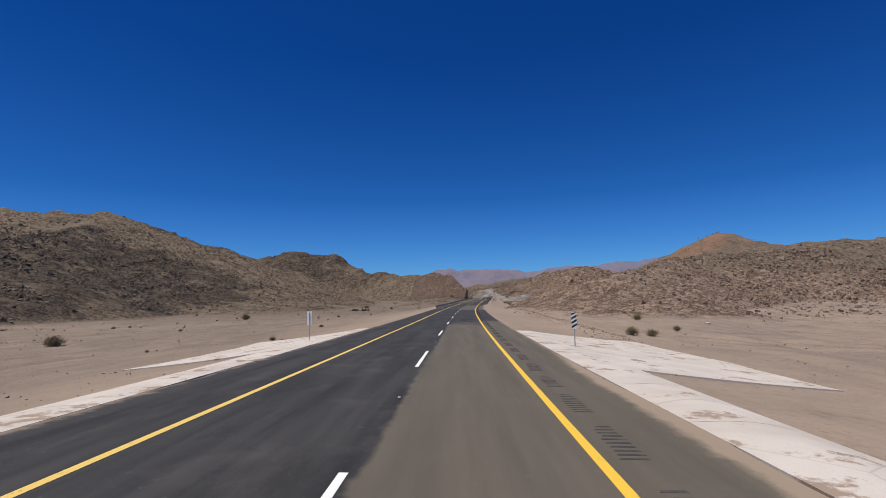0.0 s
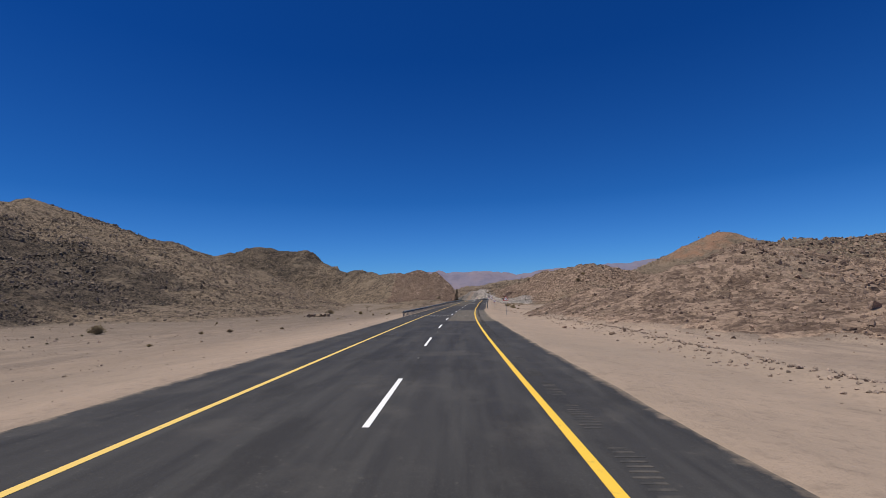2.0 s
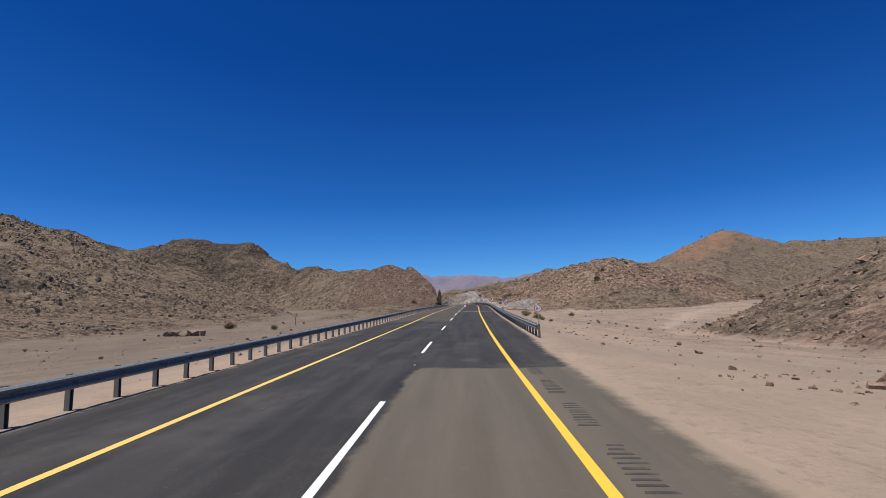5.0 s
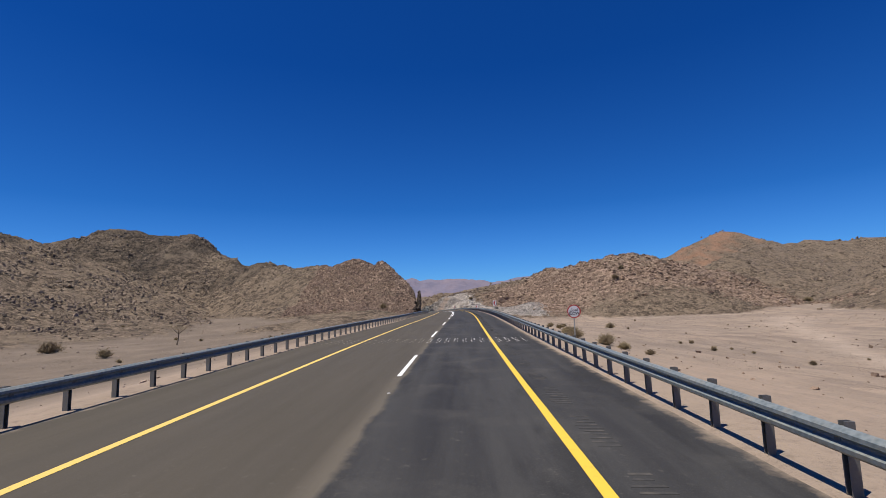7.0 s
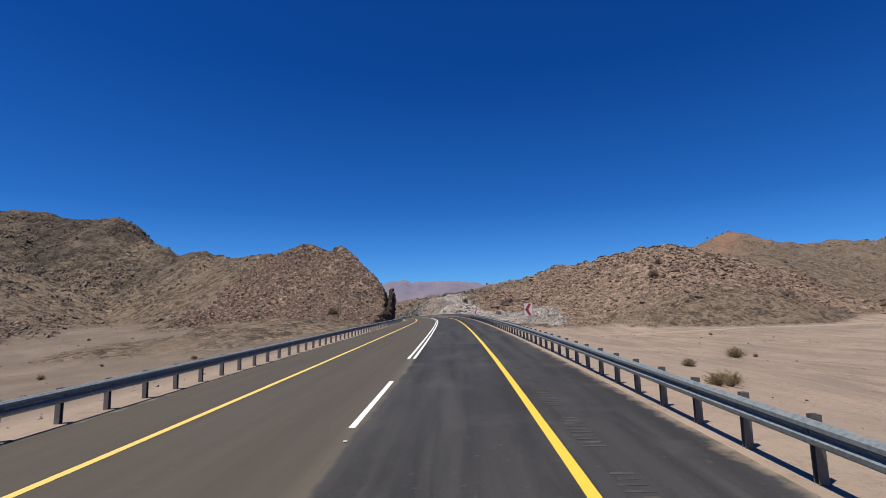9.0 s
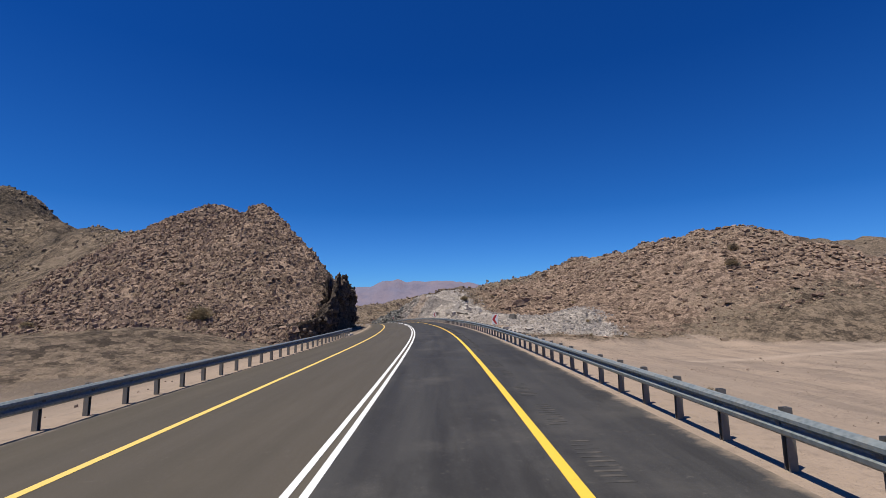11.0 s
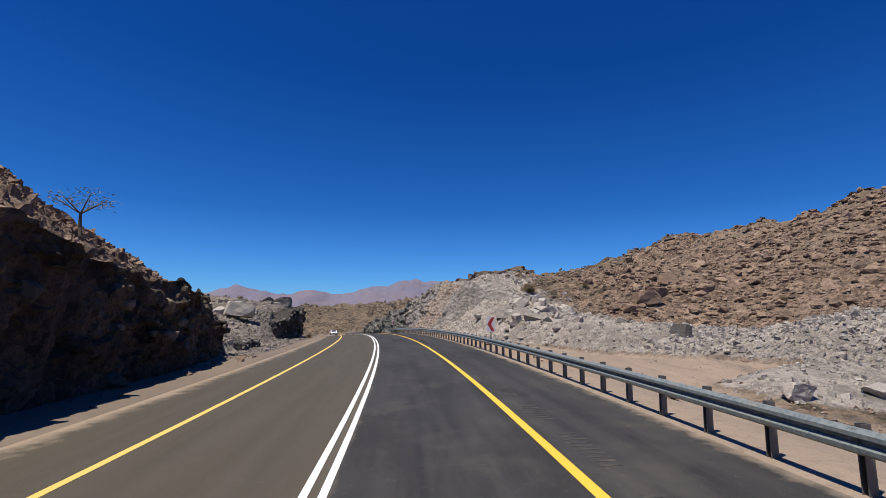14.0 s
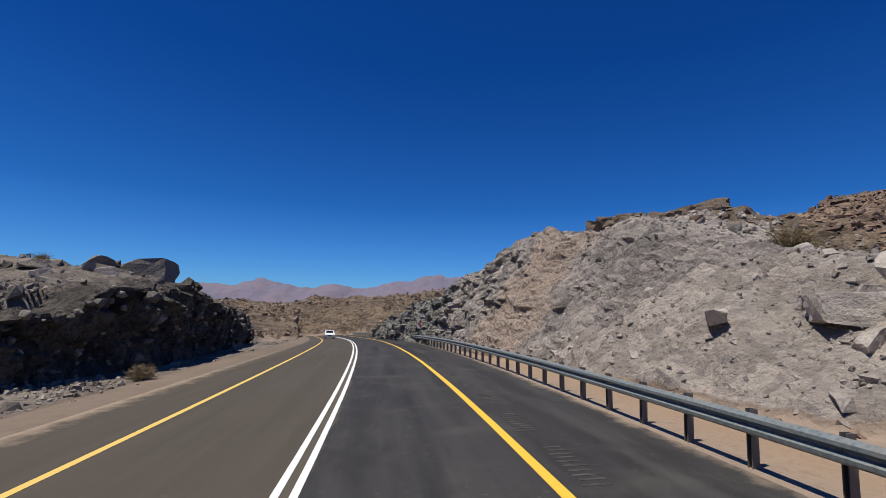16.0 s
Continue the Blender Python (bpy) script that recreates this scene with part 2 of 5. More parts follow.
def face_shader(a, b, c, tan=(0.42, 0.325, 0.255)):
    """Quarried rock: jointed blocks, each with its own shade, streaked and dusty."""
    def build(n, p):
        block, d1 = n.cells(0.75)
        chunk, d2 = n.cells(2.2)
        mid, fine = n.noise(0.5, 5, 0.65), n.noise(7.0, 5, 0.7)
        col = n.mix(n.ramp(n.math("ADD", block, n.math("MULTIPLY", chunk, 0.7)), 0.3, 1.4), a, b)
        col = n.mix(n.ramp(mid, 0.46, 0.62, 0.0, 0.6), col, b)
        col = n.mix(n.ramp(n.math("ADD", n.attr("tan"), n.ramp(mid, 0.3, 0.7, -0.35, 0.35)), 0.4, 0.62, 0.0, 0.85), col, tan)
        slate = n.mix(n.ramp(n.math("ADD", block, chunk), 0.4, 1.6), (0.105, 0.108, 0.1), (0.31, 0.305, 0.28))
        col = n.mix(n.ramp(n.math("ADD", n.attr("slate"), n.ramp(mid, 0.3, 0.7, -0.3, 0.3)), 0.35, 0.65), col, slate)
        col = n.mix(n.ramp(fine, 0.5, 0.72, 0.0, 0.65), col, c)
        chip, d3 = n.cells(7.0)
        col = n.mix(n.ramp(chip, 0.55, 0.95, 0.0, 0.45), col, c)
        h = n.math("ADD", n.math("ADD", block, n.math("MULTIPLY", chunk, 0.6)), n.math("ADD", n.math("MULTIPLY", fine, 0.4), n.math("MULTIPLY", chip, 0.3)))
        h = n.math("SUBTRACT", h, n.math("ADD", n.math("MULTIPLY", d1, 0.25), n.math("MULTIPLY", d2, 0.4)))
        finish(n, p, col, 0.93, n.bump(h, 1.0, 0.45), spec=0.2)
    return build


def stone_shader(a, b, c):
    def build(n, p):
        isl = n.add("ShaderNodeNewGeometry").outputs["Random Per Island"]
        mid, fine = n.noise(1.2, 4, 0.6), n.noise(9.0, 5, 0.65)
        col = n.mix(isl, a, b)
        col = n.mix(n.ramp(fine, 0.4, 0.7, 0.0, 0.7), col, c)
        col = n.mix(n.ramp(mid, 0.5, 0.8, 0.0, 0.4), col, tuple(min(1.0, v * 1.25) for v in b))
        finish(n, p, col, 0.92, n.bump(n.math("ADD", fine, n.math("MULTIPLY", mid, 2.0)), 0.6, 0.12), spec=0.25)
    return build


def asphalt_shader(n, p):
    lat, sta = n.attr("lateral"), n.attr("station")
    road_uv = n.add("ShaderNodeCombineXYZ", X=lat, Y=n.math("MULTIPLY", sta, 0.06)).outputs[0]
    streak = n.noise(1.6, 5, 0.6, road_uv)
    road_uv2 = n.add("ShaderNodeCombineXYZ", X=n.math("MULTIPLY", lat, 3.0), Y=n.math("MULTIPLY", sta, 0.8)).outputs[0]
    blot, grit, fleck = n.noise(0.5, 5, 0.6), n.noise(45.0, 3, 0.7), n.noise(6.0, 4, 0.7)
    wheel = n.math("COSINE", n.math("MULTIPLY", n.math("ADD", lat, 1.67 - 0.88), 3.49))
    black = n.mix(n.ramp(streak, 0.36, 0.64), (0.0215, 0.0207, 0.0207), (0.048, 0.0465, 0.0445))
    black = n.mix(n.ramp(wheel, -1, 1, 0.0, 0.35), black, (0.046, 0.044, 0.042))
    black = n.mix(n.ramp(blot, 0.52, 0.75, 0.0, 0.4), black, (0.10, 0.092, 0.08))
    black = n.mix(n.ramp(n.noise(0.16, 5, 0.7, road_uv2), 0.52, 0.62, 0.0, 0.6), black, (0.02, 0.019, 0.018))
    dusty = n.mix(n.ramp(streak, 0.36, 0.64), (0.124, 0.105, 0.08), (0.096, 0.083, 0.063))
    dusty = n.mix(n.ramp(wheel, -1, 1, 0.0, 0.3), dusty, (0.085, 0.076, 0.062))
    dusty = n.mix(n.ramp(blot, 0.55, 0.8, 0.0, 0.4), dusty, (0.14, 0.12, 0.092))
    older = n.ramp(lat, -1.9, -1.5)
    dusty = n.mix(older, n.mix(0.6, dusty, (0.048, 0.04, 0.029)), dusty)
    d = n.ramp(n.math("ADD", n.attr("dust"), n.ramp(n.noise(0.9, 5, 0.65), 0.3, 0.7, -0.25, 0.25)), 0.36, 0.68)
    col = n.mix(d, black, dusty)
    sandy = n.ramp(n.math("ADD", n.attr("sandy"), n.ramp(n.noise(1.6, 5, 0.7), 0.3, 0.7, -0.25, 0.25)), 0.3, 0.85)
    col = n.mix(sandy, col, (0.29, 0.225, 0.165))
    col = n.mix(n.ramp(fleck, 0.62, 0.75, 0.0, 0.25), col, (0.2, 0.18, 0.15))
    col = n.mix(n.ramp(grit, 0.55, 0.75, 0.0, 0.35), col, (0.13, 0.12, 0.11))
    finish(n, p, col, n.ramp(streak, 0.2, 0.8, 0.78, 0.92), n.bump(grit, 0.35, 0.01), spec=0.3)


def paint_shader(color, worn):
    def build(n, p):
        chip, fine = n.noise(5.0, 5, 0.7), n.noise(40.0, 3, 0.7)
        c = n.mix(n.ramp(chip, 0.6, 0.72, 0.0, worn), color, (0.10, 0.095, 0.09))
        c = n.mix(n.ramp(fine, 0.5, 0.75, 0.0, 0.3), c, tuple(v * 0.6 for v in color))
        finish(n, p, c, 0.65, n.bump(fine, 0.2, 0.005))
    return material("road_paint", build)


def steel_shader(n, p):
    spangle, streak = n.voronoi(14.0), n.noise(2.0, 5, 0.7)
    c = n.mix(n.ramp(spangle, 0.1, 0.7), (0.16, 0.19, 0.195), (0.25, 0.28, 0.28))
    c = n.mix(n.ramp(streak, 0.5, 0.75, 0.0, 0.55), c, (0.30, 0.25, 0.19))
    finish(n, p, c, n.ramp(streak, 0.3, 0.7, 0.42, 0.62), n.bump(streak, 0.1, 0.01), 0.3)


def concrete_shader(n, p):
    big, fine = n.noise(0.5, 5, 0.6), n.noise(18.0, 4, 0.7)
    c = n.mix(n.ramp(big, 0.35, 0.7), (0.57, 0.515, 0.46), (0.46, 0.405, 0.35))
    c = n.mix(n.ramp(fine, 0.55, 0.75, 0.0, 0.35), c, (0.32, 0.28, 0.24))
    drift = n.math("ADD", n.noise(0.75, 6, 0.68), n.math("MULTIPLY", n.noise(5.0, 4, 0.7), 0.12))
    c = n.mix(n.ramp(drift, 0.615, 0.67), c, (0.30, 0.225, 0.17))
    c = n.mix(n.ramp(n.voronoi(0.2, feature="DISTANCE_TO_EDGE"), 0.0, 0.006, 0.3, 0.0), c, (0.16, 0.13, 0.11))
    finish(n, p, c, 0.9, n.bump(fine, 0.3, 0.02))


def far_haze_shader(n, p):
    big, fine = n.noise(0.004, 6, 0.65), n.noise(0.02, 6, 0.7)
    # distance haze painted into the rock: mauve and blue base colours
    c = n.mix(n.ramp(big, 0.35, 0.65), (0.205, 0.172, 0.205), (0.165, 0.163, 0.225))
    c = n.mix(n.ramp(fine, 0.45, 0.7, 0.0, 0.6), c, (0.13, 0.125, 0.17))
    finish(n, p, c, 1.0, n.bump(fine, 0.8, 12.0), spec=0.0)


def foliage_shader(a, b):
    def build(n, p):
        isl = n.add("ShaderNodeNewGeometry").outputs["Random Per Island"]
        finish(n, p, n.mix(isl, a, b), 0.9, spec=0.1)
    return build


GROUND = material("desert_ground", ground_shader)
ASPHALT = material("asphalt", asphalt_shader)
YELLOW_DUSTY = paint_shader((0.72, 0.50, 0.125), 0.45)
YELLOW = paint_shader((0.78, 0.49, 0.045), 0.35)
WHITE = paint_shader((0.78, 0.78, 0.76), 0.3)
STEEL = material("galvanised_steel", steel_shader)
CONCRETE = material("concrete", concrete_shader)
FAR_HAZE_ROCK = material("hazy_far_rock", far_haze_shader)
STONE_BROWN = material("brown_stone", stone_shader((0.13, 0.099, 0.073), (0.34, 0.257, 0.186), (0.08, 0.062, 0.049)))
STONE_DARK = material("dark_stone", stone_shader((0.085, 0.068, 0.054), (0.235, 0.18, 0.135), (0.05, 0.041, 0.035)))
STONE_WARM = material("warm_stone", stone_shader((0.12, 0.083, 0.063), (0.37, 0.262, 0.19), (0.08, 0.056, 0.044)))
STONE_GREY = material("grey_stone", stone_shader((0.23, 0.208, 0.188), (0.50, 0.45, 0.40), (0.15, 0.138, 0.126)))
FACE_GREY = material("cut_rock", face_shader((0.2, 0.183, 0.168), (0.43, 0.382, 0.342), (0.15, 0.136, 0.125)))
# dark grey rock, its colours lowered further to carry the face's deep shade
FACE_DARK_SHADED = material("dark_cut_rock_shaded", face_shader((0.04, 0.037, 0.034), (0.165, 0.15, 0.132), (0.025, 0.023, 0.021), (0.15, 0.13, 0.11)))
# brown rock with the cut's shade put into its base colours
FACE_BROWN_SHADED = material("brown_cut_rock_shaded", face_shader((0.04, 0.031, 0.025), (0.15, 0.114, 0.085), (0.022, 0.018, 0.015), (0.1, 0.08, 0.06)))
STONE_SLATE = material("slate_stone", stone_shader((0.11, 0.1, 0.088), (0.36, 0.325, 0.285), (0.07, 0.063, 0.058)))
STONE_ASH = material("ashen_stone", stone_shader((0.17, 0.148, 0.127), (0.43, 0.375, 0.32), (0.1, 0.088, 0.076)))
STONE_IRON = material("iron_grey_stone", stone_shader((0.08, 0.075, 0.07), (0.12, 0.113, 0.105), (0.05, 0.047, 0.044)))
STONE_PALE = material("pale_stone", stone_shader((0.36, 0.325, 0.29), (0.52, 0.475, 0.42), (0.22, 0.2, 0.18)))
PEBBLE = material("pebble", stone_shader((0.22, 0.17, 0.13), (0.42, 0.32, 0.25), (0.13, 0.10, 0.08)))
TWIG = material("dry_twigs", foliage_shader((0.20, 0.15, 0.10), (0.30, 0.24, 0.15)))
TWIG_GREEN = material("olive_twigs", foliage_shader((0.2, 0.16, 0.095), (0.32, 0.255, 0.155)))
WOOD = coated("bark", (0.14, 0.10, 0.07), 0.9, 0.4)
SIGN_WHITE = coated("sign_white", (0.78, 0.78, 0.77), 0.45, 0.05, dirt=0.1)
SIGN_RED = coated("sign_red", (0.42, 0.03, 0.032), 0.45, 0.08, dirt=0.1)
SIGN_BLACK = coated("sign_black", (0.015, 0.015, 0.018), 0.5, 0.1, dirt=0.06)
SIGN_BACK = coated("sign_back", (0.42, 0.43, 0.43), 0.5, 0.1, 0.4)
POLE = coated("pole_steel", (0.40, 0.40, 0.38), 0.5, 0.15, 0.4)
POST_STEEL = coated("post_steel", (0.15, 0.145, 0.135), 0.55, 0.3, 0.2)
GROOVE = coated("rumble_groove", (0.04, 0.038, 0.035), 0.9, 0.2, dirt=0.2)
STUD = coated("stud_ceramic", (0.45, 0.43, 0.40), 0.35, 0.1, dirt=0.15)
STUD_DUSTY = coated("dusty_stud", (0.2, 0.175, 0.145), 0.6, 0.2, dirt=0.4)
CAR_PAINT = coated("car_paint", (0.8, 0.8, 0.8), 0.25, 0.03, dirt=0.08)
CAR_GLASS = coated("car_glass", (0.02, 0.025, 0.03), 0.08, 0.02, dirt=0.0)
TYRE = coated("tyre_rubber", (0.02, 0.02, 0.02), 0.8)
RIM = coated("rim_alloy", (0.5, 0.5, 0.5), 0.35, 0.05, 0.7)
LAMP_RED = coated("lamp_red", (0.4, 0.02, 0.02), 0.3, dirt=0.0)
LAMP_CLEAR = coated("lamp_clear", (0.75, 0.77, 0.8), 0.15, dirt=0.0)


# ---- mesh helpers ----
def raw_mesh(name, verts, faces, mat, smooth=False):
    """A mesh from arrays; faces all have the same number of corners."""
    verts, faces = np.asarray(verts, np.float32), np.asarray(faces, np.int32)
    me = bpy.data.meshes.new(name)
    me.vertices.add(len(verts))
    me.vertices.foreach_set("co", verts.reshape(-1))
    me.loops.add(faces.size)
    me.loops.foreach_set("vertex_index", faces.reshape(-1))
    me.polygons.add(len(faces))
    me.polygons.foreach_set("loop_start", np.arange(0, faces.size, faces.shape[1], dtype=np.int32))
    me.polygons.foreach_set("use_smooth", np.full(len(faces), smooth))
    me.update(calc_edges=True)
    me.materials.append(mat)
    return me


def grid_faces(n, m):
    idx = np.arange(n * m).reshape(n, m)
    return np.stack([idx[:-1, :-1], idx[:-1, 1:], idx[1:, 1:], idx[1:, :-1]], -1).reshape(-1, 4)


def grid_mesh(name, P, mat, smooth=True, parent=None):
    ob = new(name, raw_mesh(name, P.reshape(-1, 3), grid_faces(*P.shape[:2]), mat, smooth))
    ob.parent = parent
    return ob


def add_mask(ob, name, values):
    ob.data.attributes.new(name, "FLOAT", "POINT").data.foreach_set("value", np.asarray(values, np.float32).reshape(-1))


def part(name, bm, mat, parent, label=""):
    me = bpy.data.meshes.new(name)
    bm.normal_update()
    bm.to_mesh(me)
    bm.free()
    me.materials.append(mat)
    ob = new(name, me)
    ob.parent = parent
    return tagged(ob, label)


def empty(name, m, label, category, group=""):
    ob = new(name)
    ob.matrix_world = m
    return tagged(ob, label, category, group)


def box_bm(sx, sy, sz, at=(0, 0, 0), bevel=0.0, turn=(0, 0, 0)):
    bm = bmesh.new()
    bmesh.ops.create_cube(bm, size=1, matrix=pose(*at, *turn) @ Matrix.Diagonal((sx, sy, sz, 1)))
    if bevel:
        bmesh.ops.bevel(bm, geom=bm.edges[:], offset=bevel, segments=2, affect="EDGES")
    return bm


def tube_bm(r, z0, z1, seg=12, at=(0, 0), r2=None):
    bm = bmesh.new()
    bmesh.ops.create_cone(bm, cap_ends=True, segments=seg, radius1=r, radius2=r if r2 is None else r2, depth=z1 - z0,
                          matrix=Matrix.Translation((at[0], at[1], (z0 + z1) / 2)))
    return bm


def plate_bm(outline, thick, y=0.0):
    """A flat plate in the x-z plane with this outline, facing -y, its face at y."""
    bm = bmesh.new()
    vs = [bm.verts.new((x, y, z)) for x, z in outline]
    f = bm.faces.new(vs)
    r = bmesh.ops.extrude_face_region(bm, geom=[f])
    bmesh.ops.translate(bm, verts=[v for v in r["geom"] if isinstance(v, bmesh.types.BMVert)], vec=(0, thick, 0))
    bmesh.ops.recalc_face_normals(bm, faces=bm.faces[:])
    return bm


def ring_bm(r0, r1, y, thick=0.003, seg=40):
    """A flat ring in the x-z plane."""
    bm = bmesh.new()
    rings = [[bm.verts.new((r * math.cos(a), yy, r * math.sin(a))) for a in (2 * math.pi * k / seg for k in range(seg))]
             for r, yy in ((r0, y), (r1, y), (r1, y + thick), (r0, y + thick))]
    for q in range(4):
        a, b = rings[q], rings[(q + 1) % 4]
        for k in range(seg):
            bm.faces.new((a[k], a[(k + 1) % seg], b[(k + 1) % seg], b[k]))
    bmesh.ops.recalc_face_normals(bm, faces=bm.faces[:])
    return bm


def circle(r, seg=40):
    return [(r * math.cos(2 * math.pi * k / seg), r * math.sin(2 * math.pi * k / seg)) for k in range(seg)]


# ---- terrain ----
def hump(v, a, b, soft):
    return np.clip((v - a) / soft, 0, 1) * np.clip((b - v) / soft, 0, 1)


HILLS = []


def hill(fall, rough, *crest):
    """A ridge: fall of its flanks, roughness, crest points (x, y, z)."""
    HILLS.append((crest, fall, rough))


hill(0.34, 1.0, (-480, 330, 86.9), (-292, 386, 74.7), (-270, 409, 67.6), (-226, 416, 46.0), (-203, 420, 33.0), (-180, 428, 26.0))
hill(0.42, 1.0, (-292, 386, 78.8), (-250, 300, 51.2), (-205, 230, 36.0), (-175, 165, 23.0), (-190, 90, 26.0), (-260, 20, 32.0))
hill(0.7, 1.0, (-360, 520, 40.4), (-215, 473, 41.5), (-166, 457, 48.7), (-140, 462, 44.8), (-118, 461, 45.2), (-86, 441, 24.4), (-58, 416, 23.8))
hill(0.72, 0.6, (-49, 404, 21.5), (-30, 392, 20.0), (-18.7, 379.5, 23.0), (-12.5, 373.5, 18.8), (-7.4, 369.5, 17.4))
hill(1.3, 0.4, (-8.4, 369.2, 18.9), (-6.4, 369.6, 18.4))
hill(0.33, 0.3, (-34, 350, 3.6), (-12, 348, 4.2), (2, 351, 3.4))
hill(0.85, 0.4, (-7.4, 368.5, 18.9), (-7, 379, 17.0), (-8, 388, 13.2), (-8, 395, 9.2), (-7, 400, 5.0), (-6, 404, 2.2))
hill(0.55, 0.8, (9, 492, 4.0), (16.5, 466, 10.0), (24, 449, 9.3), (35, 446, 7.9), (48, 442, 9.0), (72, 445, 13.6), (93, 445, 24.4), (112, 426, 26.5), (150, 425, 16.7), (190, 455, 14.0))
hill(0.5, 1.0, (93, 445, 20.4), (99, 486, 26.7), (85, 530, 22.4))
hill(0.42, 0.8, (25, 134, 3.2), (33, 128, 5.1), (45, 128, 7.3), (56, 138, 8.5), (72, 170, 11.6), (86, 195, 14.3), (128, 212, 16.7))
hill(0.36, 1.0, (130, 214, 16.8), (180, 250, 21.6), (260, 330, 33.7), (330, 420, 41.3))
hill(0.4, 1.0, (250, 560, 34.0), (330, 640, 52.0), (402, 717, 64.0), (560, 690, 65.4), (760, 640, 101.3))
hill(0.5, 1.2, (330, 900, 45.6), (442, 1000, 78.7), (507, 1010, 110.7), (567, 1037, 128.4), (648, 1000, 93.9), (774, 1000, 98.8), (980, 980, 105.2))
hill(0.45, 0.5, (-30, 444, 5.1), (-10, 447, 6.1), (-10, 458, 4.4), (-15, 478, 3.0))
hill(0.5, 0.4, (-4.6, 432, 3.4), (-5.2, 440, 5.2), (-7.5, 447, 3.9), (-10.5, 458, 3.3), (-12.5, 466, 2.4))
hill(0.3, 0.5, (-60, 470, 7.0), (-30, 442, 4.6), (-17, 424, 3.8), (-8, 424, 3.0), (-5, 423, 2.2))
hill(0.13, 1.7, (-260, 640, 9.0), (-140, 655, 2.0), (-80, 668, 2.6), (-40, 664, 4.8), (10, 655, 7.6), (50, 640, 13.4), (110, 610, 25.4))
hill(0.22, 1.4, (-30, 488, 1.5), (-48, 515, 1.2), (-70, 545, 0.5), (-95, 560, 0.0))
hill(0.2, 1.0, (20, 1150, 25.5), (110, 1180, 38.6), (200, 1200, 48.4), (320, 1200, 62.0))
hill(0.45, 0.4, (26.5, 440, 6.8), (28.5, 432, 4.4), (32, 425, 2.4), (38, 415, 1.5), (50, 414, 0.9))
hill(0.12, 0.7, (-120, 240, 2.0), (-100, 300, 1.0), (-75, 345, 1.5))
hill(0.2, 0.6, (-30, 316, -1.0), (-19, 324, 0.4), (-9, 336, 1.9))
hill(0.24, 0.4, (21, 129, 0.4), (30, 115, 1.0), (42, 104, 1.4))
hill(0.25, 0.4, (32, 388, -1.6), (45, 401, 0.9), (62, 412, 4.0))
# lines at the foot of the rock cuts, (y, x)
# (y, x), then the stretch, the height of the brow along it, slope of the face and of the ground behind, raggedness, how far the slope lies behind the face
CUTS = [
    (-1, ([335, 348, 360, 373, 390, 398], [3.0, 5.8, 5.8, 5.6, 4.1, 2.6]), 330, 400, [340, 347, 351, 358, 364, 370, 376, 382, 388, 394, 398, 408], [0.8, 3.0, 6.6, 7.6, 7.4, 6.6, 5.4, 4.6, 4.4, 3.5, 2.4, 1.2], 9.0, [1.2, 1.3, 1.2, 1.15, 1.1, 1.1, 1.05, 0.9, 0.75, 0.6, 0.45, 0.4], 0.35, ([337, 341, 400, 402], [0, 1.0, 1.0, 0])),
    (-1, ([395, 405, 418, 424, 427, 439, 448, 475, 500, 552, 700], [2.6, 1.5, 0.8, -1.4, -2.4, -2.8, -5.1, -12.8, -21.5, -44, -95]), 400, 700, [399, 416, 424, 428, 433, 440, 447, 458, 468, 475, 500], [0.7, 1.2, 1.7, 2.4, 3.9, 4.9, 3.6, 3.8, 3.2, 0.8, 1.0], 5.0, [0.35, 0.3, 0.25, 0.2, 0.2, 0.2, 0.2, 0.2, 0.2, 0.2, 0.2], 0.4, ([400, 402, 419, 422, 427, 468, 473], [0, 0.8, 0.8, 0.4, 1.4, 1.4, 0])),
    (1, ([395, 408, 424.5, 433, 446, 457, 472, 490, 520, 552, 700], [60, 38, 22.8, 18.6, 12.8, 9.7, 5.4, -0.5, -9.5, -19, -60]), 395, 700, [395, 408, 424, 433, 437, 441, 446, 451, 457, 465, 472, 490, 520], [0.6, 1.2, 3.0, 6.3, 7.2, 7.7, 8.3, 7.2, 5.2, 4.9, 5.0, 2.8, 1.5], 2.0, [0.35] * 13, 0.9, ([434, 440, 490, 500], [0, 1.2, 1.2, 0])),
]


def ridge(x, y, pts, slope):
    h = np.full(x.shape, -999.0)
    for (x0, y0, z0), (x1, y1, z1) in zip(pts[:-1], pts[1:]):
        d2 = (x1 - x0) ** 2 + (y1 - y0) ** 2
        t = np.clip(((x - x0) * (x1 - x0) + (y - y0) * (y1 - y0)) / d2, 0, 1)
        d = np.hypot(x - x0 - t * (x1 - x0), y - y0 - t * (y1 - y0))
        h = np.maximum(h, z0 + t * (z1 - z0) - slope * (np.sqrt(d * d + 4.0) - 2.0))
    return h


def road_frame(x, y):
    """Station, lateral place and heading of plan points."""
    hd = np.interp(y, AY, HD)
    l = (x - np.interp(y, AY, AX)) * np.cos(hd)
    s = np.interp(y, AY, ST) + l * np.sin(hd)
    return s, l


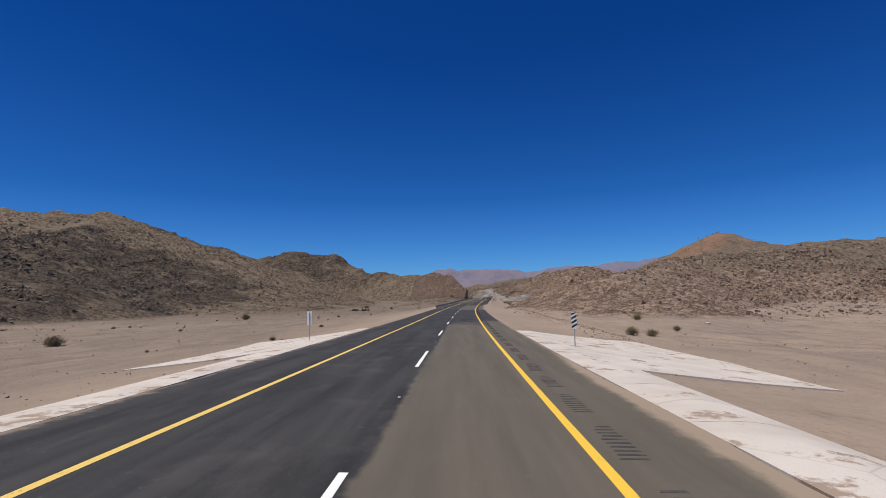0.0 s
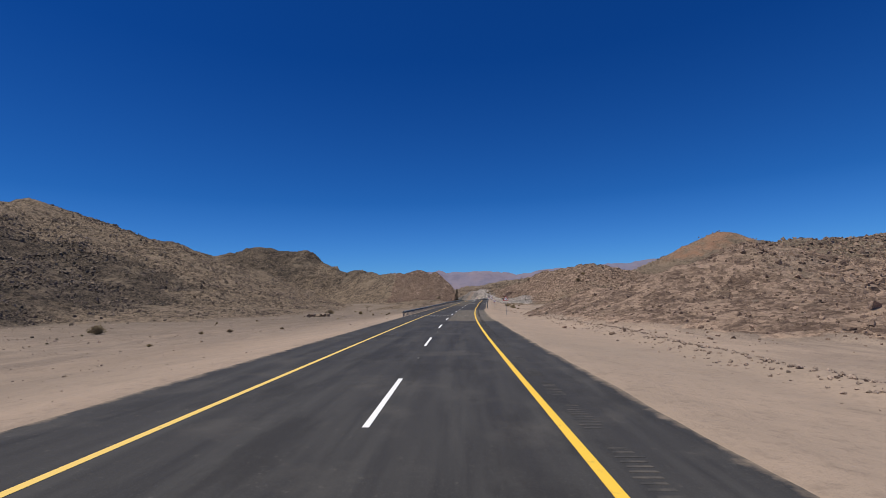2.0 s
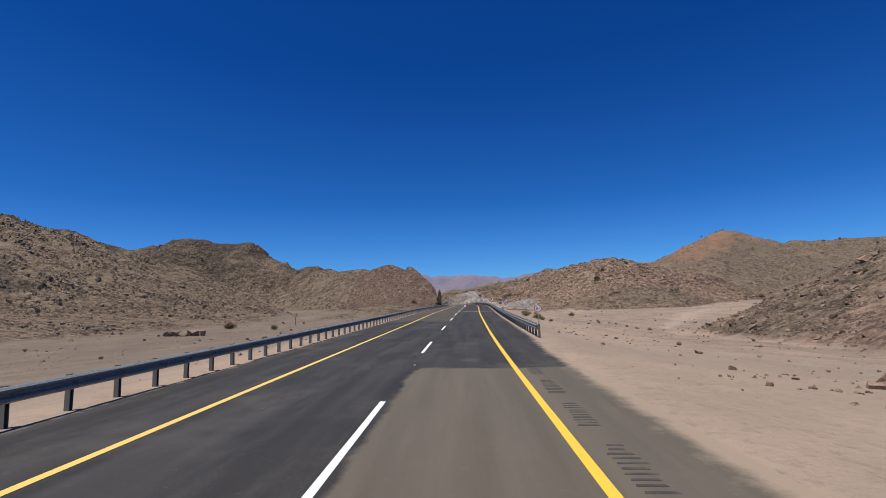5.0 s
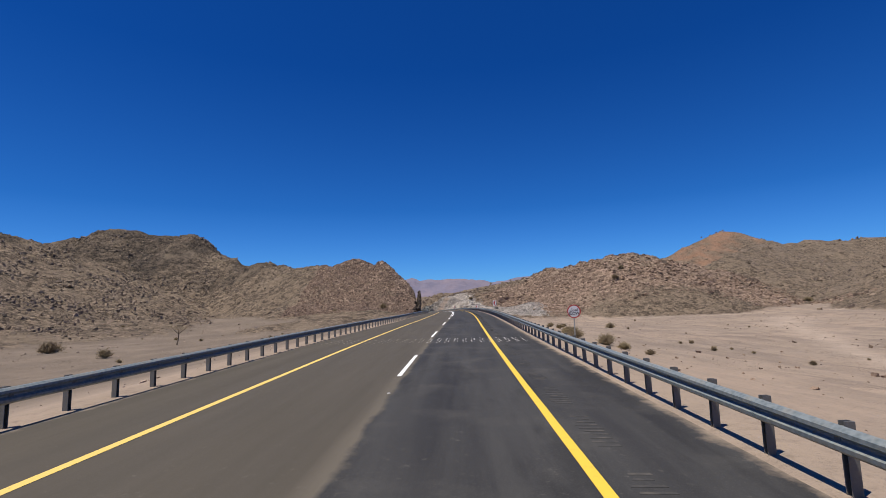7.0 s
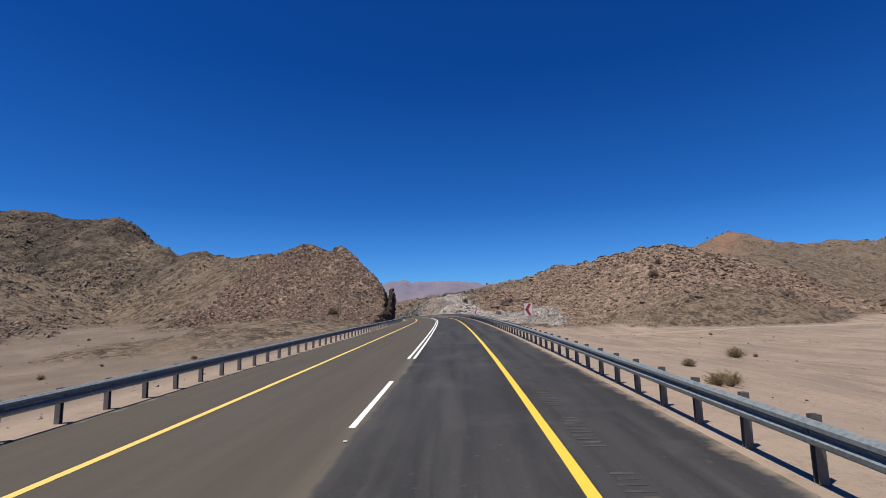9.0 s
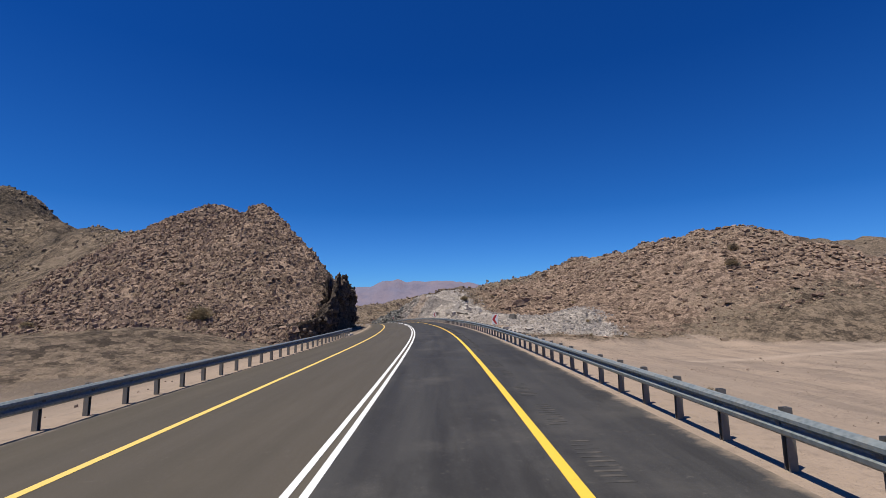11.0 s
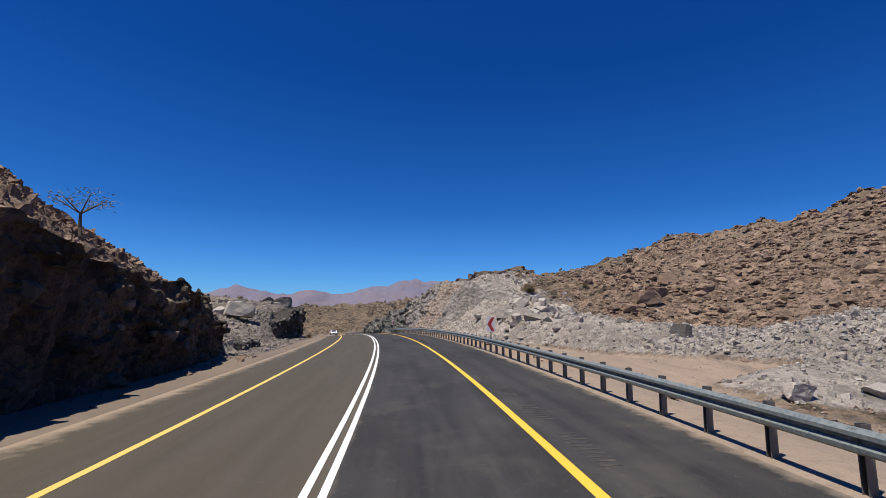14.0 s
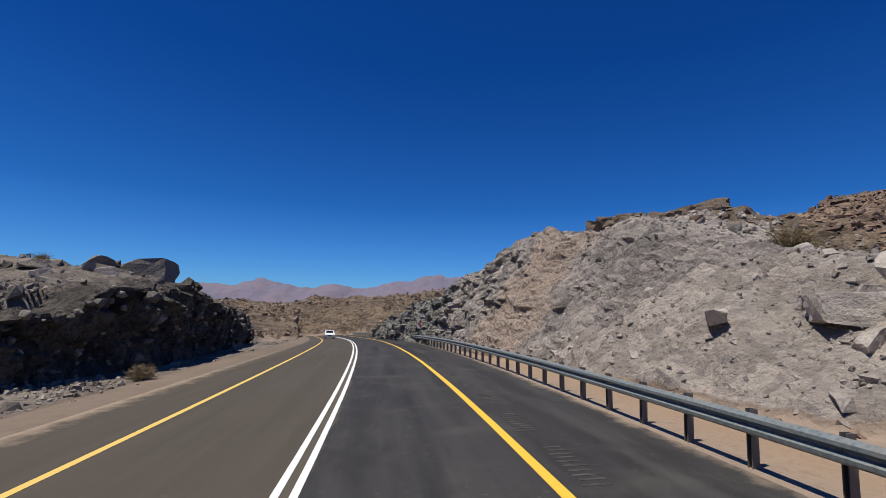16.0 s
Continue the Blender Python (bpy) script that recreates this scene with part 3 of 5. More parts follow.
def flats(x, y):
    """The ground without its hills, and the distance beyond the road's edge."""
    s, l = road_frame(x, y)
    edge_r = np.where(s > 165, rail_right(s) + 0.35, EDGE_R)
    out = np.maximum(np.where(l > 0, l - edge_r, EDGE_L - 0.1 - l), 0)
    deep = np.where(l > 0, np.interp(s, [0, 45, 80, 130, 150, 200, 300, 380, 410, 440, 520], [2.2, 2.3, 2.2, 1.2, 1.6, 4.2, 5.3, 5.2, 1.6, 0.5, 0.4]),
                    np.interp(s, [0, 100, 150, 200, 250, 300, 330, 345, 360, 520], [2.1, 2.4, 2.9, 3.5, 4.6, 4.2, 2.6, 0.5, 0.1, 0.3]))
    fall = np.where(s < 60, 0.2, np.where(l > 0, np.interp(s, [60, 150, 190, 380, 410], [0.16, 0.16, 0.38, 0.38, 0.16]), np.interp(s, [60, 150, 240], [0.16, 0.16, 0.26])))
    drop = deep * (1 - np.exp(-np.maximum(out - 0.9, 0) * fall / np.maximum(deep, 0.3)))
    base = np.interp(s, ST, AZ) + cross(np.clip(l, EDGE_L, edge_r), s) - drop - 0.02
    wide = np.clip((out - 40) / 200, 0, 1)
    base = base * (1 - wide) + np.interp(y, [380, 480, 580], [-1.5, -2.5, -6.0]) * wide
    base = np.where(out <= 0, base - np.clip(np.minimum(l - EDGE_L, edge_r - np.where(s > 165, 0.57, 0) - l) * 0.6 + 0.02, 0, 0.3), base)
    bumps = (fbm(x / 7, y / 7, 4, 5) - 0.5) * 0.55 + (fbm(x / 30, y / 30, 3, 8) - 0.5) * 1.2
    base = base + bumps * np.clip((out - 2.0) / 14, 0, 1)
    # a low bank of pushed-up stones along the right verge
    base = base + 0.45 * np.exp(-((l - 13.2 + np.sin(s / 9) * 0.5) / 0.9) ** 2) * hump(s, 40, 135, 12) * (0.5 + fbm(x / 2, y / 2, 3, 31))
    return base, out, s, l


# worn vehicle tracks over the plain, (x, y)
TRACKS = [[(46, 229), (50.5, 236.5), (56.6, 247), (73, 271), (88, 297), (102, 313), (112, 330)], [(50, 352), (65.6, 359), (85.5, 363), (110, 365), (149, 362), (210, 372)]]


def worn(x, y, pts, width, spread):
    """How strongly a track shows: it widens with the distance from its first point."""
    best = np.full(x.shape, 99.0)
    for (x0, y0), (x1, y1) in zip(pts[:-1], pts[1:]):
        t = np.clip(((x - x0) * (x1 - x0) + (y - y0) * (y1 - y0)) / ((x1 - x0) ** 2 + (y1 - y0) ** 2), 0, 1)
        far = np.hypot(x0 + t * (x1 - x0) - pts[0][0], y0 + t * (y1 - y0) - pts[0][1])
        best = np.minimum(best, np.hypot(x - x0 - t * (x1 - x0), y - y0 - t * (y1 - y0)) / (width + spread * far))
    return np.exp(-best * best)


def terrain(x, y, masks=False):
    base, out, s, l = flats(x, y)
    z = base.copy()
    rock = np.zeros_like(z)
    for i, (pts, slope, rough) in enumerate(HILLS):
        h = ridge(x, y, pts, slope)
        near = h > base - 4.0
        if not near.any():
            continue
        hx, hy, hh, hb = x[near], y[near], h[near], base[near]
        up = np.clip((hh - hb + 1.0) / 6.0, 0, 1)
        tall = np.clip(hh - hb, 0, 30)
        hh = hh + rough * up * ((fbm(hx / 26, hy / 26, 4, 20 + i, True) - 0.61) * (1.2 + tall * 0.24) + (fbm(hx / 5.5, hy / 5.5, 4, 60 + i, True) - 0.61) * (1.5 + 0.07 * tall))
        z[near] = np.maximum(z[near], hh)
    # cuts beside the road: a steep face up to its brow, then the slope behind
    lim = np.full(x.shape, 999.0)
    for side, (cy, cx), ya, yb, brow_y, brow_h, steep, behind, wob, setback in CUTS:
        sel = (y >= ya) & (y < yb) & (l * side > 0)
        if not sel.any():
            continue
        px, py = x[sel], y[sel]
        d = (px - np.interp(py, cy, cx)) * side + (fbm(px / 2.6, py / 2.6, 4, 90 + int(ya)) - 0.5) * 2.6 * wob + (fbm(px / 0.9, py / 0.9, 3, 95) - 0.5) * wob
        d = np.maximum(d - np.interp(py, *setback), 0)
        brow = np.interp(py, brow_y, brow_h) * (0.85 + 0.3 * fbm(px / 4, py / 4, 3, 99))
        slope = steep / (1 + 18 * np.clip((py - (474 if side < 0 else 500)) / 8, 0, 1))
        if ya == 400:
            slope = slope * np.interp(py, [410, 413, 422, 426], [1, 0.16, 0.16, 1])
        if side > 0:
            slope = slope * np.interp(py, [400, 429, 440, 449], [0.25, 0.3, 0.55, 1])
        lim[sel] = np.minimum(d * slope, brow + np.interp(py, brow_y, behind) * np.maximum(d - brow / slope, 0)) + np.maximum(d - 24, 0) + np.maximum(py - 510, 0) * 0.1 + np.maximum(py - 552, 0) * 0.5
    lim = np.minimum(lim, np.maximum(out - 1.5, 0) * 12.0 + np.maximum(y - 553, 0) * 0.5)
    z = np.minimum(z, base + lim)
    if not masks:
        return z
    rise = z - base
    m = {"rock": np.clip((rise + 0.02) / 0.9, 0, 1),
         # last term of dark: shade painted onto the cut face; the others, dark rock
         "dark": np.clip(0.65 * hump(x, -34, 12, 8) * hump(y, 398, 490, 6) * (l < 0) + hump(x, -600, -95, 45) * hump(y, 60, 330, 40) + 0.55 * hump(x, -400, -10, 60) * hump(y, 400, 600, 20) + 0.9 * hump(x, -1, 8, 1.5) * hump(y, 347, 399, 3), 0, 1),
         "warm": np.clip(0.9 * hump(x, 2, 160, 10) * hump(y, 70, 200, 20) + hump(x, 30, 190, 18) * hump(y, 385, 520, 12) + 0.7 * hump(x, -40, 8, 6) * hump(y, 336, 400, 6), 0, 1),
         "track": np.maximum(worn(x, y, TRACKS[0], 1.0, 0.045), worn(x, y, TRACKS[1], 1.2, 0.01)),
         "plain": np.clip((out - 7) / 14, 0.12, 1),
         "ochre": hump(l, 5.0, 10.5, 1.5) * hump(y, 385, 480, 10),
         "drab": np.clip(np.clip((-l - 11) / 8, 0, 1) * np.clip((y - 60) / 120, 0.45, 1) + 0.85 * hump(l, -13, -6, 1.5) * np.clip((y - 325) / 12, 0, 1), 0, 1),
         "ash": hump(x, -40, 12, 8) * hump(y, 397, 482, 5) * (l < 0) * np.clip((out - 1.1) / 0.8, 0, 1),
         "grey": np.clip(hump(y, 385, 520, 5) * np.clip((21 - (x - np.interp(y, *CUTS[2][1]))) / 7, 0, 1) * np.maximum(np.clip((x - 31) / 4, 0, 1), np.clip((y - 405) / 6, 0, 1)) * np.clip((62 - x) / 8, 0, 1) * np.clip((rise - 0.1) / 0.4, 0, 1) * (l > 0), 0, 1),
         "tan": hump(x, 14.0, 26, 3) * hump(y, 428, 450, 4) * (l > 0) * np.clip((rise - 2) / 3, 0, 1) * 0.3,
         "orange": hump(x, 380, 640, 60) * hump(y, 850, 1090, 60)}
    return z, m


def steps(limit):
    u, out = 0.0, []
    while u < limit:
        out.append(u)
        u += 0.34 + 0.0195 * u
    return np.array(out)


ys = np.concatenate([np.arange(-150, -12, 4.0), np.arange(-12, 330, 0.9), np.arange(330, 500, 0.6), np.arange(500, 520, 1.0), 520 + np.cumsum(1.0 * 1.045 ** np.arange(0, 115))])
u = steps(4300)
offs = np.concatenate([EDGE_L - 0.1 - u[::-1], np.arange(EDGE_L + 0.8, EDGE_R - 0.4, 1.0), EDGE_R + u])
GY, GO = np.meshgrid(ys, offs, indexing="ij")
GX = np.interp(GY, AY, AX) + GO / np.cos(np.interp(GY, AY, HD))
GZ, GM = terrain(GX, GY, True)
ground = grid_mesh("ground", np.stack([GX, GY, GZ], -1), GROUND)
for key, val in GM.items():
    add_mask(ground, key, val)
tagged(ground, "pale pink-brown desert sand rising to rocky brown hills", "ground", kind="structure")


def level(x, y):
    """Ground height at one place, as the mesh has it."""
    return float(terrain(np.array([[float(x)]]), np.array([[float(y)]]))[0, 0])


# far ranges behind everything
def far_range(name, y0, crest, seed, label):
    xs = np.linspace(crest[0][0], crest[-1][0], 260)
    top = np.interp(xs, [c[0] for c in crest], [c[1] for c in crest])
    ds = np.linspace(0, 1, 16)
    X, D = np.meshgrid(xs, ds, indexing="ij")
    top = top[:, None] + (fbm(X / 110, X * 0 + seed, 5, seed, True) - 0.6) * 34
    prof = 1 - abs(D - 0.55) / 0.55
    Yf = y0 + (D - 0.55) * 700 + (fbm(X / 200, D * 3, 3, seed + 3) - 0.5) * 160
    Z = -30 + (top + 30) * np.clip(prof, 0, 1) ** 0.9 + (fbm(X / 70, D * 6, 4, seed + 7, True) - 0.6) * 60 * (1 - np.clip(prof, 0, 1)) * np.clip(prof * 4, 0, 1)
    return tagged(grid_mesh(name, np.stack([X, Yf, Z], -1), FAR_HAZE_ROCK), label, "mountains", kind="structure")


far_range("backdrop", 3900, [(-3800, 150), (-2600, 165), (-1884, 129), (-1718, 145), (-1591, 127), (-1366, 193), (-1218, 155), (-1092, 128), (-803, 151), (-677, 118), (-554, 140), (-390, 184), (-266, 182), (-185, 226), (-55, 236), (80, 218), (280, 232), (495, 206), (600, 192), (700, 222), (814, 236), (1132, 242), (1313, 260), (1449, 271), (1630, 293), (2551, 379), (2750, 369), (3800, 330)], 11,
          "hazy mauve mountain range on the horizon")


# ---- road ----
def road_grid(s, l, up=0.0):
    S, L = np.meshgrid(s, l, indexing="ij")
    return on_road(S, L, up), S, L


ss = np.arange(-70, 556, 0.5)
tt = np.linspace(0, 1, 49)
S2, T2 = np.meshgrid(ss, tt, indexing="ij")
right_edge = np.interp(S2, [160, 185], [0, 1]) * (rail_right(S2) - 0.22 - EDGE_R) + EDGE_R
ragged = (fbm(S2 / 3.0, T2 * 0, 4, 41) - 0.5) * 0.35
L2 = EDGE_L + T2 * (right_edge - EDGE_L) + ragged * np.where(T2 > 0.97, 1, np.where(T2 < 0.03, -1, 0)) * np.where(S2 < 165, 1, 0.3)
road = grid_mesh("road", on_road(S2, L2), ASPHALT)
tagged(road, "dark asphalt two-lane road with dusty brown lane sections", "road", kind="structure")
lane_r = np.clip((L2 - MID_LINE - 0.2) / 0.3 + 0.5, 0, 1)
dust = lane_r * (np.clip((48 - S2) / 0.8 + 0.5, 0, 1) + np.clip((155 - S2) / 0.6 + 0.5, 0, 1) * np.clip((S2 - 110) / 5 + 0.5, 0, 1))
dust = dust + lane_r * 0.5 * hump(S2, 42, 56, 2.5) + 0.4 * (L2 > 2.1) * hump(S2, 42, 60, 4)
dust = dust + (1 - lane_r) * np.clip((S2 - 189) / 5 + 0.5 + (fbm(L2, S2 / 4, 3, 47) - 0.5) * 2, 0, 1)
dust = dust + 0.12 * (L2 > 2.1) * hump(S2, 40, 172, 12)
add_mask(road, "dust", np.clip(dust, 0, 1))
edge_gap = np.minimum(L2 - EDGE_L, right_edge - L2)
add_mask(road, "sandy", np.clip(0.62 - edge_gap * 1.4, 0, 1) + 0.55 * np.clip((L2 - 3.1) / 0.8, 0, 1) * hump(S2, 108, 168, 8) + 0.42 * np.clip((-6.9 - L2) / 0.7, 0, 1) * np.clip((S2 - 338) / 12, 0, 1) + 0.85 * np.clip((L2 - 3.35) / 0.7, 0, 1) * hump(S2, -12, 22, 6))
add_mask(road, "station", S2)
add_mask(road, "lateral", L2)


def stripe(name, s0, s1, l, width, mat, label, step=1.5):
    """A painted stripe, 4 mm proud of the asphalt, with closed sides."""
    s = np.linspace(s0, s1, max(2, int((s1 - s0) / step) + 1))
    wob = (fbm(s / 2.2, s * 0 + l, 3, 77) - 0.5) * 0.012
    rows = [on_road(s, l + o + wob, h) for o, h in ((-width / 2, -0.01), (-width / 2, 0.005), (width / 2, 0.005), (width / 2, -0.01))]
    return tagged(grid_mesh(name, np.stack(rows, 1), mat, False, road), label)


stripe("edge_line", -70, 555, LEFT_LINE, 0.17, YELLOW_DUSTY, "solid dusty yellow edge line")
stripe("edge_line", -70, 555, RIGHT_LINE, 0.17, YELLOW, "solid yellow edge line")
for k in range(-4, 16):
    end = 22.7 + 16.07 * k - 0.025 * k * k
    stripe("lane_dash", end - 5.5, end, MID_LINE, 0.13, WHITE, "broken white lane line")
for o in (-0.125, 0.125):
    stripe("no_passing_line", 264.3, 555, MID_LINE + 0.03 + o, 0.115, WHITE, "solid white no-passing line")

# grooves cut into the right shoulder, in short groups
verts, faces = [], []
s = -8.0
while s < 470:
    for k in range(10):
        a = s + k * 0.205 + random.uniform(-0.012, 0.012)
        w = (0.3 if k > 7 else 0.4) + random.uniform(-0.05, 0.05)
        c = 2.42 + random.uniform(-0.03, 0.03) + k * 0.003
        q = on_road(np.array([a, a, a + 0.075, a + 0.075]), np.array([c - w / 2, c + w / 2, c + w / 2 - 0.02, c - w / 2 + 0.02]), 0.004)
        n0 = len(verts)
        verts += [tuple(v) for v in q] + [(v[0], v[1], v[2] - 0.012) for v in q]
        faces += [(n0, n0 + 1, n0 + 2, n0 + 3), (n0, n0 + 4, n0 + 5, n0 + 1), (n0 + 2, n0 + 6, n0 + 7, n0 + 3), (n0 + 1, n0 + 5, n0 + 6, n0 + 2)]
    s += 3.05
rumble = new("rumble_strip", raw_mesh("rumble_strip", verts, faces, GROOVE))
tagged(rumble, "groups of short dark rumble grooves in the shoulder", "rumble strip", kind="stuff")


# raised ceramic studs in bands across the road
def stud_mesh(mat):
    bm = bmesh.new()
    bmesh.ops.create_uvsphere(bm, u_segments=8, v_segments=4, radius=0.045)
    bmesh.ops.delete(bm, geom=[v for v in bm.verts if v.co.z < -0.02], context="VERTS")
    for v in bm.verts:
        v.co.z *= 0.45
    me = bpy.data.meshes.new("road_stud")
    bm.to_mesh(me)
    bm.free()
    me.materials.append(mat)
    return me


stud, dusty_stud = stud_mesh(STUD), stud_mesh(STUD_DUSTY)
for band in (124.5, 217.9):
    for row in range(7):
        for col in range(24):
            l = -7.4 + col * 0.48 + (row % 2) * 0.16
            if l > 4.0 or random.random() < 0.06:
                continue
            ob = new("road_stud", dusty_stud if (l > MID_LINE) == (band < 150) else stud)
            ob.parent = road
            ob.location = Vector(on_road(band + row * 0.42 + random.uniform(-0.04, 0.04), l + random.uniform(-0.03, 0.03), 0.012))
# single studs on the lane line, mid gap
for k in range(-1, 15):
    ob = new("road_stud", stud)
    ob.parent = road
    ob.location = Vector(on_road(22.7 + 16.0 * k + 5.0, MID_LINE + 0.1, 0.012))


# ---- concrete aprons of the culvert ----
def apron(s0, s1, l0, l1, label):
    """A poured apron of several slabs, flush with the asphalt on its inner side."""
    count = max(2, round((s1 - s0) / 4.6))
    head = empty("concrete_apron", Matrix.Translation(Vector(on_road((s0 + s1) / 2, l0))), label, "concrete slab", "concrete aprons")
    inv = head.matrix_world.inverted()
    l = np.linspace(l0, l1, 12)
    for q in range(count):
        a, b = s0 + (s1 - s0) * q / count + 0.012, s0 + (s1 - s0) * (q + 1) / count - 0.012
        S, L = np.meshgrid(np.linspace(a, b, 7), l, indexing="ij")
        P = on_road(S, L)
        Z = terrain(P[..., 0], P[..., 1])
        fit = np.stack([np.polyval(np.polyfit(l, row, 2), l) for row in Z])
        w = np.clip(abs(L - l0) / 1.8, 0, 1)
        P[..., 2] = on_road(S, L * 0 + l0)[..., 2] * (1 - w) + (fit + 0.05) * w + 0.006
        n, m = S.shape
        rim = [(0, j) for j in range(m)] + [(i, m - 1) for i in range(1, n)] + [(n - 1, j) for j in range(m - 2, -1, -1)] + [(i, 0) for i in range(n - 2, 0, -1)]
        V, F, low = list(P.reshape(-1, 3)), [tuple(f) for f in grid_faces(n, m)], {}
        for i, j in rim:
            low[i, j] = len(V)
            V.append(P[i, j] - np.array([0, 0, 0.5]))
        for c, d in zip(rim, rim[1:] + rim[:1]):
            F.append((c[0] * m + c[1], d[0] * m + d[1], low[d], low[c]))
        ob = new("slab", raw_mesh("slab", V, F, CONCRETE))
        ob.parent, ob.matrix_parent_inverse = head, inv
    return head


apron(18, 39, 4.2, 13.5, "pale concrete culvert apron beside the asphalt")
apron(1, 18, 4.2, 6.4, "narrow pale concrete strip partly covered by sand")
apron(25, 42.3, EDGE_L - 0.06, -18, "pale concrete culvert apron beside the asphalt")
apron(6, 25, EDGE_L - 0.06, -10.9, "narrow pale concrete strip along the shoulder")


# ---- guard rails ----
W_BEAM = [(0.0, 0.156), (0.022, 0.150), (0.080, 0.108), (0.083, 0.058), (0.018, 0.014), (0.018, -0.014), (0.083, -0.058), (0.080, -0.108), (0.022, -0.150), (0.0, -0.156)]


def beam_mesh(s0, s1, lat, side):
    """A stretch of W-beam along the road; side +1 faces left, -1 faces right."""
    s = np.linspace(s0, s1, 5)
    loop = [(d, h) for d, h in W_BEAM] + [(d - 0.006, h) for d, h in reversed(W_BEAM)]
    V = np.stack([on_road(s, lat(s) - side * d, 0.60 + h) for d, h in loop], 1)
    n, m = V.shape[:2]
    V2 = np.concatenate([V, V[:, :1]], 1)
    return raw_mesh("beam", V2.reshape(-1, 3), grid_faces(n, m + 1), STEEL)


def post_mesh(top):
    """C-section post with its spacer block, beam towards +x."""
    bm = bmesh.new()
    prof = [(-0.06, -0.05), (0.06, -0.05), (0.06, -0.035), (-0.045, -0.035), (-0.045, 0.035), (0.06, 0.035), (0.06, 0.05), (-0.06, 0.05)]
    lo, hi = [[bm.verts.new((x - 0.1, y, z)) for x, y in prof] for z in (-0.75, top)]
    for k in range(8):
        bm.faces.new((lo[k], lo[(k + 1) % 8], hi[(k + 1) % 8], hi[k]))
    bm.faces.new(hi)
    bmesh.ops.create_cube(bm, size=1, matrix=Matrix.Translation((-0.02, 0, 0.60)) @ Matrix.Diagonal((0.1, 0.09, 0.28, 1)))
    bmesh.ops.recalc_face_normals(bm, faces=bm.faces[:])
    me = bpy.data.meshes.new("post")
    bm.to_mesh(me)
    bm.free()
    me.materials.append(POST_STEEL)
    return me


POSTS = {-1: post_mesh(0.765), 1: post_mesh(0.795)}


def guard_rail(lat, s0, s1, side, label):
    p0 = on_road(s0, float(lat(s0)))
    rail = empty("guard_rail", Matrix.Translation(Vector(p0)), label, "guard rail", "roadside guard rails")
    inv = Matrix.Translation(-Vector(p0))
    k = s0
    while k < s1 - 0.5:
        seg = new("beam", beam_mesh(k, min(k + 4.44 + 0.05, s1), lat, side))
        seg.parent, seg.matrix_parent_inverse = rail, inv
        k += 4.44
    for s in np.arange(s0 - (0.7 if side < 0 else 0.18), s1, 1.48 if side < 0 else 1.4888):
        h = float(np.interp(s, ST, HD))
        ob = new("post", POSTS[side])
        ob.parent, ob.matrix_parent_inverse = rail, inv
        ob.matrix_basis = Matrix.Translation(Vector(on_road(s, float(lat(s))))) @ Matrix.Rotation(h + (math.pi if side > 0 else 0), 4, "Z") @ Matrix.Rotation(random.uniform(-0.02, 0.02), 4, "Y")
    return rail, inv


left_rail, inv = guard_rail(lambda s: RAIL_L + 0 * s, 126.0, 347.0, -1, "grey galvanised steel guard rail with short posts")
# turned-down ends
for s_end, sgn in ((126.0, -1), (347.0, 1)):
    prof = [(d, h) for d, h in W_BEAM]
    steps_ = np.linspace(0, 1, 7)
    V = np.stack([np.stack([on_road(s_end + sgn * t * 0.9, RAIL_L + d - 0.25 * t * t, 0.60 - 0.05 * t + h * (1 - 0.15 * t)) for d, h in prof]) for t in steps_])
    ob = grid_mesh("end_piece", V, STEEL, False)
    ob.parent, ob.matrix_parent_inverse = left_rail, inv
for s_end in (345.4, 346.9):
    bm = box_bm(0.5, 0.62, 0.5, (0, 0, -0.13), 0.03)
    p0 = Vector(on_road(s_end, RAIL_L - 0.08))
    footing = part("footing", bm, CONCRETE, left_rail, "pale concrete post footing")
    footing.matrix_parent_inverse = inv
    footing.matrix_basis = Matrix.Translation(p0) @ Matrix.Rotation(float(np.interp(s_end, ST, HD)), 4, "Z")
guard_rail(rail_right, 168.0, 550.0, 1, "blue-grey galvanised steel guard rail on short posts")


# ---- signs ----
def facing(x, y, turn=0.0, foot=None):
    """A pose on the ground whose -y side looks back along the road."""
    s, l = road_frame(np.array([[x]]), np.array([[y]]))
    h = math.degrees(float(np.interp(s[0, 0], ST, HD)))
    return pose(x, y, level(x, y) if foot is None else foot, 0, 0, h + turn)


def chevron_sign(x, y, zc, label):
    m = facing(x, y, random.uniform(-4, 4))
    sign = empty("chevron_sign", m, label, "road sign", "chevron signs along the bend")
    c = zc - m.translation.z
    w, h = 0.31, 0.5
    part("board", plate_bm([(-w, c - h), (w, c - h), (w, c + h), (-w, c + h)], 0.012), SIGN_WHITE, sign)
    a = 0.035
    part("arrow", plate_bm([(-0.265, c), (0.03, c + h - a), (0.245, c + h - a), (0.0, c), (0.255, c - h + a), (0.05, c - h + a)], 0.003, -0.004), SIGN_RED, sign, "red chevron arrow")
    for o in (-0.03, 0.03):
        part("pole", tube_bm(0.022, -0.4, c + h * 0.6, 10, (o, 0.036)), POLE, sign)
    return sign


